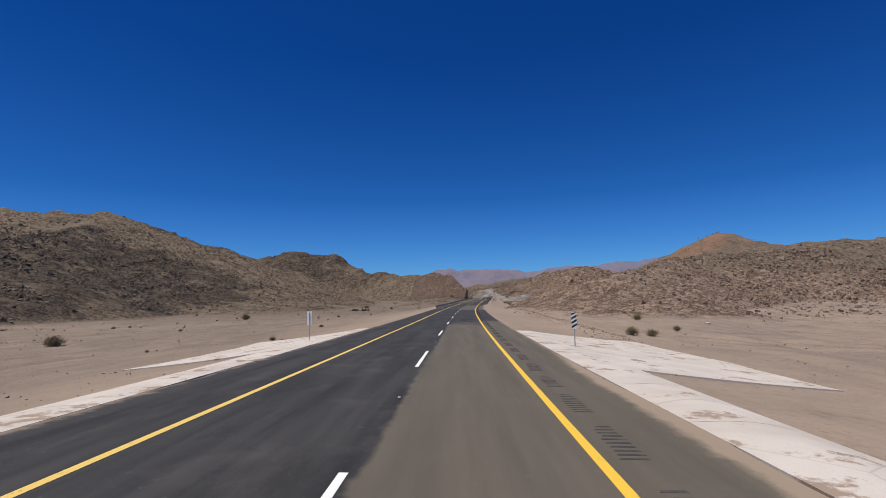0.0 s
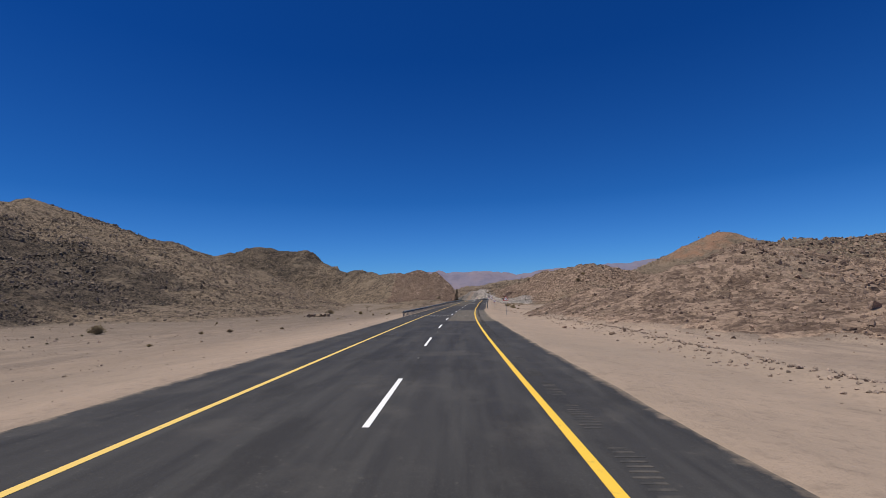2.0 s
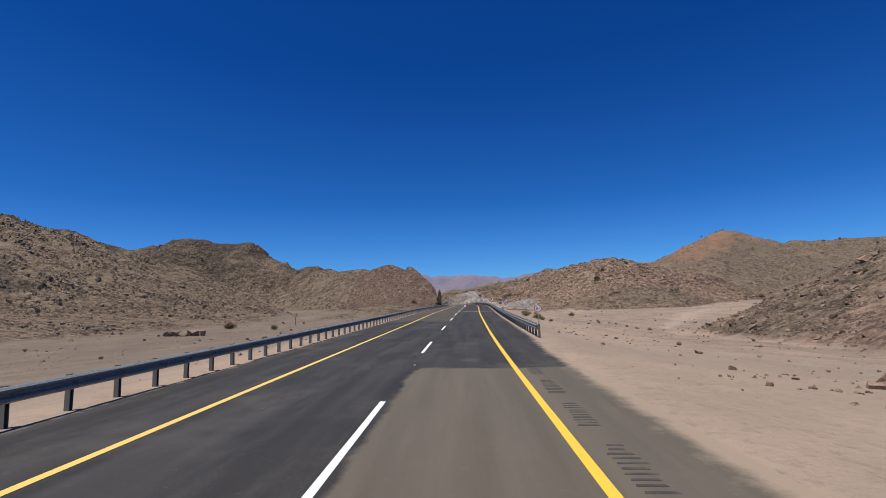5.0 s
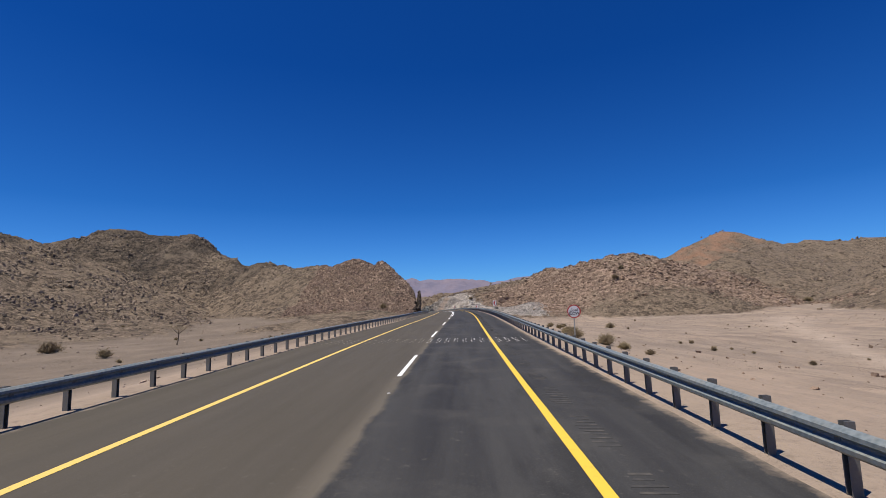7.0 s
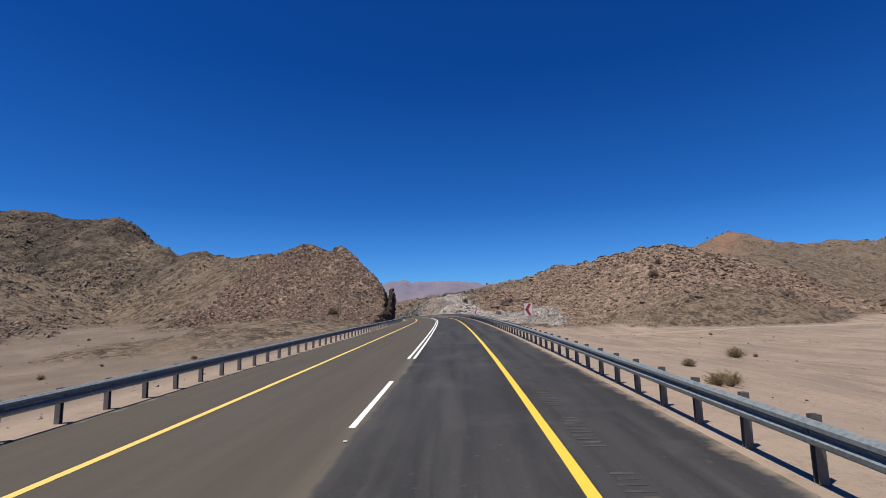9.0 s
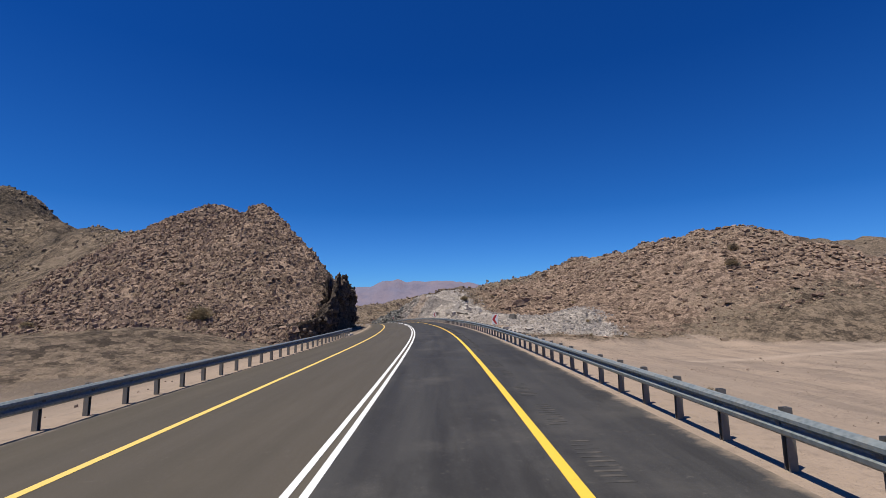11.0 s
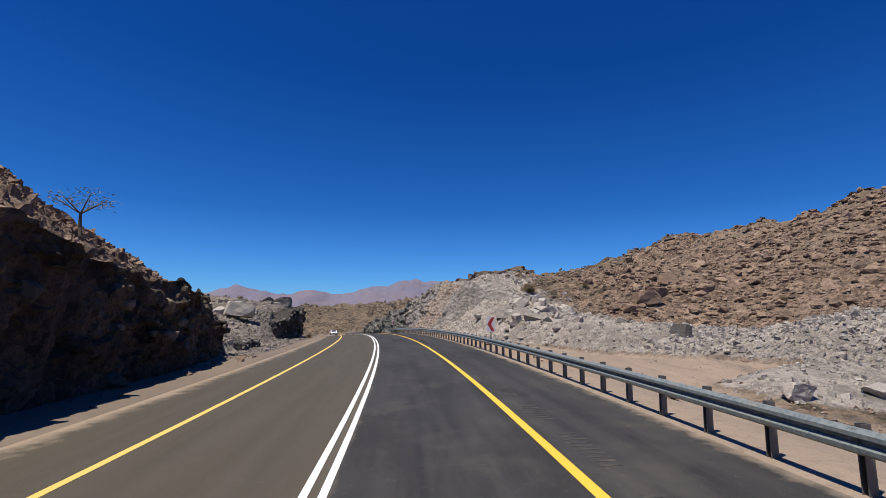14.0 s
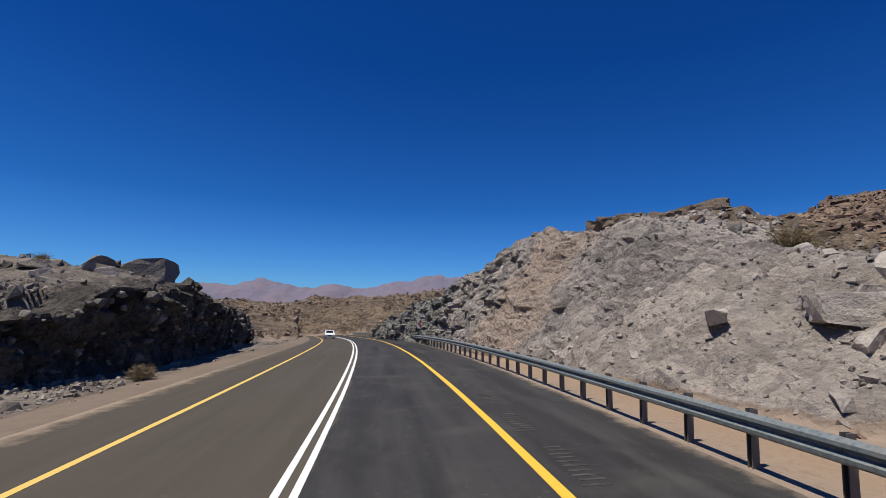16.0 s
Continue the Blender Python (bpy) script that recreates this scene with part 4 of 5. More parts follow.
def marker_post(x, y, zc, lean, label, turn=0.0):
    m = facing(x, y, turn + random.uniform(-3, 3))
    sign = empty("object_marker", m, label, "marker post", "striped culvert markers")
    c = zc - m.translation.z
    w, h = 0.145, 0.47
    part("board", plate_bm([(-w, c - h), (w, c - h), (w, c + h), (-w, c + h)], 0.012), SIGN_WHITE, sign)
    for k in range(4):
        z0 = c - h + 0.03 + k * 0.24
        lo, hi = (z0, z0 + 0.16) if lean > 0 else (z0 + 0.16, z0)
        pts = [(-w, lo), (w, hi), (w, min(hi + 0.12, c + h)), (-w, min(lo + 0.12, c + h))]
        part("stripe", plate_bm(pts, 0.003, -0.004), SIGN_BLACK, sign, "black diagonal stripe")
    part("pole", tube_bm(0.03, -0.4, c + h * 0.8, 10, (0, 0.044)), POLE, sign)
    return sign


def sign_base(name, x, y, zc, label):
    m = facing(x, y, random.uniform(-3, 3))
    sign = empty(name, m, label, "road sign")
    return sign, zc - m.translation.z


def text_part(name, body, size, at, parent, mat, bold=0.0):
    cu = bpy.data.curves.new(name, "FONT")
    cu.body, cu.size, cu.align_x, cu.align_y = body, size, "CENTER", "CENTER"
    cu.extrude, cu.offset = 0.0015, bold
    tmp = bpy.data.objects.new(name, cu)
    scene.collection.objects.link(tmp)
    me = bpy.data.meshes.new_from_object(tmp.evaluated_get(bpy.context.evaluated_depsgraph_get()))
    bpy.data.objects.remove(tmp)
    me.materials.clear()
    me.materials.append(mat)
    ob = new(name, me)
    ob.parent = parent
    ob.matrix_basis = pose(*at, 90, 0, 0)
    return ob


def warning_sign(x, y, zc):
    sign, c = sign_base("warning_sign", x, y, zc, "triangular red-bordered bend warning sign on a pole")
    r = 0.5
    tri = lambda k: [(k * r * math.cos(a), c + k * r * 0.95 * math.sin(a) - 0.04) for a in (math.radians(90), math.radians(210), math.radians(330))]
    part("board", plate_bm(tri(1.12), 0.012), SIGN_RED, sign, "red border board")
    part("panel", plate_bm(tri(0.78), 0.003, -0.004), SIGN_WHITE, sign, "white inner panel")
    arrow = [(0.05, c - 0.20), (0.05, c - 0.02), (-0.02, c + 0.06), (-0.06, c + 0.03), (-0.10, c + 0.14), (0.02, c + 0.15), (0.0, c + 0.11), (0.12, c + 0.0), (0.12, c - 0.20)]
    part("arrow", plate_bm(arrow, 0.003, -0.008), SIGN_BLACK, sign, "black bend arrow")
    part("pole", tube_bm(0.035, -0.4, c + 0.3, 12, (0, 0.05)), POLE, sign)
    return sign


def round_sign(name, x, y, zc, r, label):
    sign, c = sign_base(name, x, y, zc, label)
    part("board", plate_bm([(a, b + c) for a, b in circle(r)], 0.012), SIGN_WHITE, sign)
    bm = ring_bm(r * 0.84, r, -0.004)
    bmesh.ops.translate(bm, verts=bm.verts[:], vec=(0, 0, c))
    part("border", bm, SIGN_RED, sign, "red border ring")
    part("pole", tube_bm(0.03, -0.5, c + r * 0.5, 12, (0, 0.045)), POLE, sign)
    return sign, c


warning_sign(10.0, 136.9, 1.5)
sign, c = round_sign("speed_limit_sign", 12.3, 181.1, 0.85, 0.33, "round white speed limit sign with red border")
bm = bmesh.new()
outer = [(-0.085 + 0.075 * math.cos(a) * (1.0 - 0.35 * max(0, math.sin(a))), c + 0.145 * math.sin(a) - 0.0) for a in (2 * math.pi * k / 24 for k in range(24))]
inner = [(-0.085 + 0.036 * math.cos(a) * (1.0 - 0.35 * max(0, math.sin(a))), c + 0.088 * math.sin(a) - 0.012) for a in (2 * math.pi * k / 24 for k in range(24))]
vo, vi = [[bm.verts.new((x, -0.005, z)) for x, z in q] for q in (outer, inner)]
for k in range(24):
    bm.faces.new((vo[k], vo[(k + 1) % 24], vi[(k + 1) % 24], vi[k]))
part("numeral", bm, SIGN_BLACK, sign, "black Arabic numeral five")
part("numeral", plate_bm([(0.11, c - 0.045), (0.155, c), (0.11, c + 0.045), (0.065, c)], 0.003, -0.006), SIGN_BLACK, sign, "black Arabic numeral zero")
sign, c = round_sign("slow_sign", 14.8, 216.9, 1.5, 0.36, "round white slow sign with red border")
text_part("lettering", "SLOW", 0.2, (0, -0.006, c - 0.11), sign, SIGN_BLACK, 0.006)
text_part("arabic_lettering", "\uFEDE\uFEEC\uFEE4\uFE97", 0.21, (0, -0.006, c + 0.09), sign, SIGN_BLACK, 0.006)
chevron_sign(20.15, 280.9, 2.45, "white chevron board with a red arrow behind the guard rail")
chevron_sign(23.8, 343.5, 1.85, "white chevron board with a red arrow on twin poles")
chevron_sign(20.3, 398.5, 1.9, "white chevron board with a red arrow beside blasted rock")
chevron_sign(9.2, 462.4, 0.4, "white chevron board below the rock cut")
marker_post(6.5, 27.7, 0.75, 1, "black and white striped marker post on the apron")
marker_post(-10.3, 32.9, 1.0, -1, "white marker post showing its plain back", 180.0)


# ---- rocks ----
def rock_templates(count, seed, fine):
    rng = np.random.default_rng(seed)
    bm = bmesh.new()
    if fine:
        bmesh.ops.create_icosphere(bm, subdivisions=1, radius=1)
    else:
        bmesh.ops.create_cube(bm, size=1.3)
        bmesh.ops.triangulate(bm, faces=bm.faces[:])
    V = np.array([v.co for v in bm.verts])
    F = np.array([[v.index for v in f.verts] for f in bm.faces])
    bm.free()
    out = []
    for _ in range(count):
        q = V * rng.uniform(0.65, 1.2, (len(V), 1)) * np.array([1, rng.uniform(0.6, 0.95), rng.uniform(0.5, 0.9)])
        cut = rng.normal(size=3)
        cut /= np.linalg.norm(cut)
        if not fine:
            q[q[:, 2] > 0, :2] *= rng.uniform(0.5, 0.9)
            q = q + rng.normal(0, 0.13, q.shape)
        d = q @ cut
        q = q - np.outer(np.maximum(d - 0.5, 0), cut)
        out.append(q)
    return out, F


ROCKS = {True: rock_templates(24, 3, True), False: rock_templates(24, 4, False)}


def scatter(name, xs, ys_, zs, sizes, mat, label, category, seed, sink=0.3, fine=True, flat=1.0):
    """Many loose stones as one object."""
    ROCK_V, ROCK_F = ROCKS[fine]
    rng = np.random.default_rng(seed)
    n = len(xs)
    kind = rng.integers(0, len(ROCK_V), n)
    T = np.stack(ROCK_V)[kind]
    a, b = rng.uniform(0, 2 * np.pi, n), rng.normal(0, 0.35, n)
    ca, sa, cb, sb = np.cos(a), np.sin(a), np.cos(b), np.sin(b)
    R = np.stack([np.stack([ca, -sa * cb, sa * sb], -1), np.stack([sa, ca * cb, -ca * sb], -1), np.stack([0 * a, sb, cb], -1)], -2)
    P = np.einsum("nij,nvj->nvi", R, T) * sizes[:, None, None]
    P = P * np.array([1.0, 1.0, flat])
    P += np.stack([xs, ys_, zs + sizes * (0.5 - sink) * 0.6], -1)[:, None, :]
    nv = T.shape[1]
    F = (ROCK_F[None] + (np.arange(n) * nv)[:, None, None]).reshape(-1, 3)
    ob = new(name, raw_mesh(name, P.reshape(-1, 3), F, mat))
    return tagged(ob, label, category, kind="stuff")


rng = np.random.default_rng(12)


def sample(n, x0, x1, y0, y1, near=12.0):
    """Plan points, more of them close to the road."""
    y = rng.uniform(y0, y1, n)
    ax = np.interp(y, AY, AX)
    side_lo, side_hi = np.asarray(x0 - ax), np.asarray(x1 - ax)
    q = rng.uniform(0, 1, n)
    f = lambda v: np.sign(v) * np.log1p(np.abs(v) / near)
    g = f(side_lo) + q * (f(side_hi) - f(side_lo))
    return ax + np.sign(g) * near * np.expm1(np.abs(g)), y


def strew(name, n, box, mask, size, mat, label, seed, lo=0.3, category="rocks", fine=False, dense=0.05, flat=1.0):
    x, y = sample(n, *box)
    z, m = terrain(x[None], y[None], True)
    z, keep = z[0], mask({k: v[0] for k, v in m.items()}, x, y)
    steep = np.abs(terrain(x[None] + 0.5, y[None])[0] - terrain(x[None] - 0.5, y[None])[0])
    lat = road_frame(x, y)[1]
    keep = keep * (steep < 2.6) * ((lat < -9.0) | (lat > 5.6))
    patchy = fbm(x / 11, y / 11, 3, seed)
    keep = (rng.uniform(0, 1, n) < keep * np.clip((patchy - 0.44) * 6, dense, 1))
    x, y, z = x[keep], y[keep], z[keep]
    d = np.abs(x - np.interp(y, AY, AX))
    r = np.clip(rng.lognormal(0, 0.55, len(x)) * (size[0] + size[1] * d), lo, size[2])
    return scatter(name, x, y, z, r, mat, label, category, seed, fine=fine, flat=flat)


rocky = lambda m, x, y: m["rock"] * (1 - m["grey"])
strew("dark_boulders", 120000, (-330, -60, 60, 420), lambda m, x, y: m["rock"] * np.clip(m["dark"] + 0.15, 0, 1), (0.10, 0.0016, 1.1), STONE_DARK, "dark varnished boulders littering the hillside", 201, 0.22, dense=0.03)
strew("brown_rocks", 80000, (-260, 9, 300, 500), lambda m, x, y: m["rock"] * 0.8 * ((x < -36) | (y > 476)), (0.12, 0.0019, 0.95), STONE_BROWN, "brown broken rocks on the hill slopes", 202, 0.16)
strew("outcrop_rocks", 50000, (-36, 9, 338, 399), rocky, (0.085, 0.0036, 0.5), STONE_WARM, "reddish brown angular rocks on the roadside outcrop", 203, 0.09, dense=0.6)
strew("grey_rocks", 30000, (-34, 6, 399, 432), lambda m, x, y: np.clip(m["rock"] + 0.5 * m["ash"], 0, 1), (0.022, 0.0055, 0.5), STONE_ASH, "grey broken rocks between two outcrops", 214, 0.03, dense=0.3)
strew("slate_rocks", 34000, (-40, 6, 426, 480), lambda m, x, y: m["rock"], (0.06, 0.005, 0.6), STONE_SLATE, "dark grey broken rocks on the roadside outcrop", 212, 0.08)
strew("warm_rocks", 46000, (20, 200, 385, 540), rocky, (0.09, 0.0028, 1.3), STONE_WARM, "reddish brown layered rocks covering the slope", 204, 0.1, dense=0.5, flat=0.6)
strew("warm_rocks", 50000, (10, 190, 90, 260), lambda m, x, y: np.clip(m["rock"] + 0.12 * (x > 13) * (y < 160), 0, 1) * 0.9, (0.05, 0.0032, 1.0), STONE_WARM, "reddish brown stones on the low hill", 205, 0.06, dense=0.6)
strew("rock_slabs", 5000, (40, 150, 395, 452), rocky, (0.2, 0.003, 1.2), STONE_WARM, "broad weathered slabs on the slope", 215, 0.4, fine=True, flat=0.7)
strew("dark_stones", 9000, (14, 190, 95, 260), lambda m, x, y: m["rock"] * 0.5, (0.06, 0.0018, 0.35), STONE_DARK, "dark varnished stones on the low hill", 213, 0.08, fine=True)
strew("grey_rubble", 76000, (12, 62, 387, 480), lambda m, x, y: np.clip(m["grey"] * 1.2, 0, 1) * np.where((x < 27) & (y > 418), 0.35, 1.0), (0.045, 0.0042, 0.55), STONE_GREY, "grey blasted rubble at the foot of the cut", 206, 0.05, dense=0.25)
strew("verge_gravel", 30000, (-30, 8, 396, 500), lambda m, x, y: (1 - m["rock"]) * (road_frame(x, y)[1] < -9.2) * (0.2 + m["ash"]), (0.028, 0.0035, 0.3), STONE_ASH, "grey gravel strewn along the verge", 207, 0.04)
strew("far_rocks", 8000, (120, 700, 200, 1050), lambda m, x, y: m["rock"], (0.4, 0.0022, 2.2), STONE_BROWN, "brown rocks on the distant hills", 208, 0.5)
strew("far_rocks", 24000, (-200, 160, 500, 700), lambda m, x, y: m["rock"], (0.35, 0.004, 1.6), STONE_BROWN, "brown rocks on the hills past the bend", 211, 0.3)
strew("valley_stones", 30000, (-110, 130, 5, 440), lambda m, x, y: (1 - m["rock"]) * (np.abs(x - np.interp(y, AY, AX)) > 10) * 0.8, (0.02, 0.0014, 0.3), PEBBLE, "scattered small stones on the sand", 209, 0.03, "stones")
s_b = rng.uniform(40, 138, 1600)
l_b = 13.2 - np.sin(s_b / 9) * 0.5 + rng.normal(0, 0.8, 1600)
p_b = on_road(s_b, l_b)
scatter("stone_windrow", p_b[:, 0], p_b[:, 1], terrain(p_b[None, :, 0], p_b[None, :, 1])[0], rng.uniform(0.03, 0.15, 1600), PEBBLE, "low row of dark stones pushed along the verge", "stones", 210)


def cell_relief(a, b, size, seed):
    """Stepped relief of jointed rock: a value and a tilt of its own for each uneven block."""
    a, b = a / size[0], b / size[1]
    best = np.full(a.shape, 9.0)
    out = np.zeros(a.shape)
    ia, ib = np.floor(a), np.floor(b)
    for da in (-1, 0, 1):
        for db in (-1, 0, 1):
            ca, cb = ia + da, ib + db
            pa, pb = ca + lattice(ca, cb, seed), cb + lattice(ca, cb, seed + 1)
            d = np.maximum(abs(a - pa), abs(b - pb)) + 0.3 * (abs(a - pa) + abs(b - pb))
            val = lattice(ca, cb, seed + 2) - 0.5 + (a - pa) * (lattice(ca, cb, seed + 3) - 0.5) * 0.9 + (b - pb) * (lattice(ca, cb, seed + 4) - 0.5) * 0.9
            out = np.where(d < best, val, out)
            best = np.minimum(best, d)
    return out


def height_share(shape, m):
    """Share of the height for each grid point, nought on the rows behind the brow."""
    t = np.concatenate([np.linspace(-0.12, 1.0, m), np.zeros(shape[1] - m)])
    return np.broadcast_to(t, shape)


def rock_face(name, cut, y0, y1, lean, step, relief, mat, label, seed, tan=None, top=1.0, shift=0.0, taper=2.0, blocks=700, chunk=0.22, stone=None, rough=((0,), (1,)), lie=((0,), (0,)), rim_depth=2.4):
    """The quarried face of a cut: jointed blocks standing before the slope; lean is metres out for each metre up; rough and lie change relief and lean along y."""
    side, (cy, cx), _, _, brow_y, brow_h = CUTS[cut][:6]
    yy = np.arange(y0, y1, step)
    foot = np.interp(yy, cy, cx)
    base = flats(foot[None] + side * 0.5, yy[None])[0][0]
    high = np.interp(yy, brow_y, brow_h) * top * (0.86 + 0.28 * fbm(yy / 2.5, yy * 0, 3, seed + 9))
    if side < 0:
        # no higher than the slope that it stands before
        behind = np.max([terrain(foot[None] + side * q, yy[None])[0] for q in (2.5, 3.5, 4.5)], 0) - base
        high = np.minimum(high, np.maximum(behind, 0.2) + 0.5)
    full = high[:, None]
    taper_in = np.clip((yy - y0) / taper, 0, 1) * np.clip((y1 - yy) / taper, 0, 1)
    m = int(max(high) / step) + 3
    T = np.linspace(-0.12, 1.0, m)
    YY, TT = np.meshgrid(yy, T, indexing="ij")
    H = TT * full
    warp = (fbm(YY / 3, H / 3, 3, seed + 5) - 0.5) * 1.6
    relief = relief * np.interp(YY, *rough)
    out = relief * (cell_relief(YY + warp, H + warp, (2.6, 1.9), seed) + 0.75 * cell_relief(YY + warp, H, (1.1, 0.75), seed + 20) + 0.4 * cell_relief(YY, H, (0.5, 0.42), seed + 40))
    out = out + (fbm(YY / 6, H / 5, 3, seed + 7) - 0.5) * 2.2 * relief
    up = TT * high[:, None]
    D = shift - (lean + np.interp(YY, *lie)) * up - out * np.clip(0.3 + TT * 3, 0.3, 1) + 5.0 * (1 - taper_in[:, None])
    X = foot[:, None] + side * D
    Z = base[:, None] + up - 0.5 * (TT < 0) + 0.15 * cell_relief(YY, H, (0.8, 0.6), seed + 60)
    # where the face runs out it sinks into the slope
    sunk = taper_in[:, None] < 1
    Z = np.where(sunk, np.minimum(Z, terrain(X + side * (0.4 + 2 * taper_in[:, None]), YY) + 0.25), Z)
    # the brow runs back into the slope behind it
    f = np.linspace(0.12, 1.0, 7)[None]
    back = X[:, -1:] + side * rim_depth * f
    wide = np.repeat(YY[:, :1], 7, 1)
    end = np.minimum(terrain(back[:, -1:], yy[:, None]), Z[:, -1:]) - 0.3
    rim = Z[:, -1:] + 0.1 + (end - Z[:, -1:] - 0.1) * f ** 2 + 0.45 * relief[:, -1:] * (cell_relief(wide, back, (0.9, 0.7), seed + 80) + 0.5 * cell_relief(wide, back, (0.4, 0.35), seed + 90)) * (1 - 0.6 * f)
    X, YY, Z = np.concatenate([X, back], 1), np.concatenate([YY, wide], 1), np.concatenate([Z, rim], 1)
    ob = grid_mesh(name, np.stack([X, YY, Z], -1), mat, False)
    add_mask(ob, "tan", 0 * X if tan is None else hump(YY, *tan, 4.0) * 0.8)
    add_mask(ob, "slate", 0 * X if tan is None else np.clip((YY - tan[1] - 5.0) / 4.0, 0, 1))
    # loose and jutting blocks on the face
    pick = np.random.default_rng(seed).integers(0, X.size, blocks)
    pick = pick[(height_share(X.shape, m) > 0.02).reshape(-1)[pick]]
    size = np.clip(np.random.default_rng(seed + 1).lognormal(0, 0.5, len(pick)) * chunk, 0.06, chunk * 3)
    scatter("face_blocks", X.reshape(-1)[pick], YY.reshape(-1)[pick], Z.reshape(-1)[pick] - size * 0.1, size, stone, "angular blocks jutting from the rock face", "rocks", seed + 2)
    return tagged(ob, label, "rock face", kind="structure")


rock_face("rock_face_1", 0, 341.5, 401.5, 0.06, 0.22, 0.5, FACE_BROWN_SHADED, "dark shaded brown rock face beside the road", 300, shift=0.3, taper=2.0, blocks=350, stone=STONE_DARK, rim_depth=0.9)
rock_face("rock_face_2", 1, 424.5, 471, 0.08, 0.2, 0.65, FACE_DARK_SHADED, "dark shaded blocky rock face beside the verge", 310, shift=0.5, top=0.95, taper=3.0, blocks=600, chunk=0.14, stone=STONE_SLATE)
rock_face("rock_face_4", 1, 403, 412.5, 0.1, 0.15, 0.3, FACE_DARK_SHADED, "low dark broken ledge beside the verge", 330, shift=0.4, top=0.65, blocks=200, chunk=0.12, stone=STONE_SLATE)
rock_face("rock_face_3", 2, 431.0, 500, -0.47, 0.22, 0.6, FACE_GREY, "grey and tan jointed rock face of the road cut", 320, (438, 448), 0.97, 0.6, 6.0, 1800, 0.085, STONE_GREY, rim_depth=1.2, rough=((431, 441, 447, 452), (0.5, 0.6, 1.0, 1.3)), lie=((436, 447, 452), (-0.26, -0.1, 0.15)))


def boulder(x, y, z, size, mat, label, seed, turn=0.0, name="boulder", tilt=None):
    """A large faceted rock with planed faces and chipped edges; tilted ones are wedged at z among others."""
    r = random.Random(seed)
    bm = bmesh.new()
    bmesh.ops.create_icosphere(bm, subdivisions=3, radius=1)
    planes = []
    for k in range(6):
        axis = Vector([(1 if k % 2 else -1) if k // 2 == a else 0 for a in range(3)])
        planes.append(((axis + Vector((r.gauss(0, 0.22), r.gauss(0, 0.22), r.gauss(0, 0.22)))).normalized(), r.uniform(0.46, 0.6)))
    for k in range(6):
        planes.append((Vector((r.gauss(0, 1), r.gauss(0, 1), r.gauss(0, 0.8))).normalized(), r.uniform(0.58, 0.8)))
    for v in bm.verts:
        for d, t in planes:
            q = v.co.dot(d)
            if q > t:
                v.co -= d * (q - t)
        v.co += v.co.normalized() * (noise.noise(v.co * 2.3 + Vector((seed, 0, 0))) * 0.06 + noise.noise(v.co * 7 + Vector((0, seed, 0))) * 0.025)
    ext = [max(abs(v.co[k]) for v in bm.verts) for k in range(3)]
    for v in bm.verts:
        v.co = Vector([v.co[k] / ext[k] * size[k] * 0.85 for k in range(3)])
    me = bpy.data.meshes.new(name)
    bm.to_mesh(me)
    bm.free()
    me.materials.append(mat)
    ob = new(name, me)
    g = level(x, y)
    ob.matrix_world = pose(x, y, z if tilt else min(max(z, g + size[2] * 0.25), g + size[2] * 0.55), (tilt[0] if tilt else 0) + r.uniform(-8, 8), (tilt[1] if tilt else 0) + r.uniform(-8, 8), turn)
    return tagged(ob, label, "rock")


boulder(-5.6, 422.3, 2.85, (2.3, 1.6, 1.15), STONE_PALE, "large pale block boulder on grey rubble", 5, 12, tilt=(0, 4))
boulder(-8.6, 423.5, 2.6, (1.0, 0.8, 0.7), STONE_PALE, "pale boulder lying on grey rubble", 6, 70)
boulder(-6.8, 442.0, 4.6, (1.75, 1.5, 1.2), STONE_SLATE, "rounded dark boulder crowning the outcrop", 7, 10)
boulder(-8.4, 440.0, 4.0, (1.2, 0.9, 0.45), STONE_SLATE, "flat dark slab on the outcrop", 8, 30)
boulder(-6.2, 437.4, 3.7, (0.7, 0.5, 0.35), STONE_GREY, "grey slab lying before the crowning boulder", 60, 30)
boulder(-9.6, 437.0, 3.4, (0.7, 0.5, 0.5), STONE_GREY, "grey block on top of the outcrop", 61, 50)
boulder(-13.0, 441.0, 0.0, (1.3, 1.0, 0.45), STONE_SLATE, "broad dark ledge on the outcrop", 62, 20)
boulder(-8.8, 459.0, 2.8, (1.2, 1.0, 0.6), STONE_SLATE, "dark block at the end of the outcrop", 63, 70)
boulder(-6.6, 450.5, 2.6, (0.9, 0.8, 0.5), STONE_SLATE, "dark block on the outcrop's brow", 64, 15)
boulder(40.2, 411.6, 0.8, (1.4, 0.42, 1.0), STONE_IRON, "dark grey slab standing in rubble", 9, -32, tilt=(-12, 14))
boulder(27.6, 432.8, 4.9, (0.8, 0.7, 0.5), STONE_PALE, "pale boulder high on the rubble slope", 26, 60, tilt=(-32, 0))
boulder(22.85, 431.2, 2.0, (0.7, 0.5, 0.42), STONE_PALE, "white block jutting from the rubble slope", 31, 60, tilt=(-20, 0))
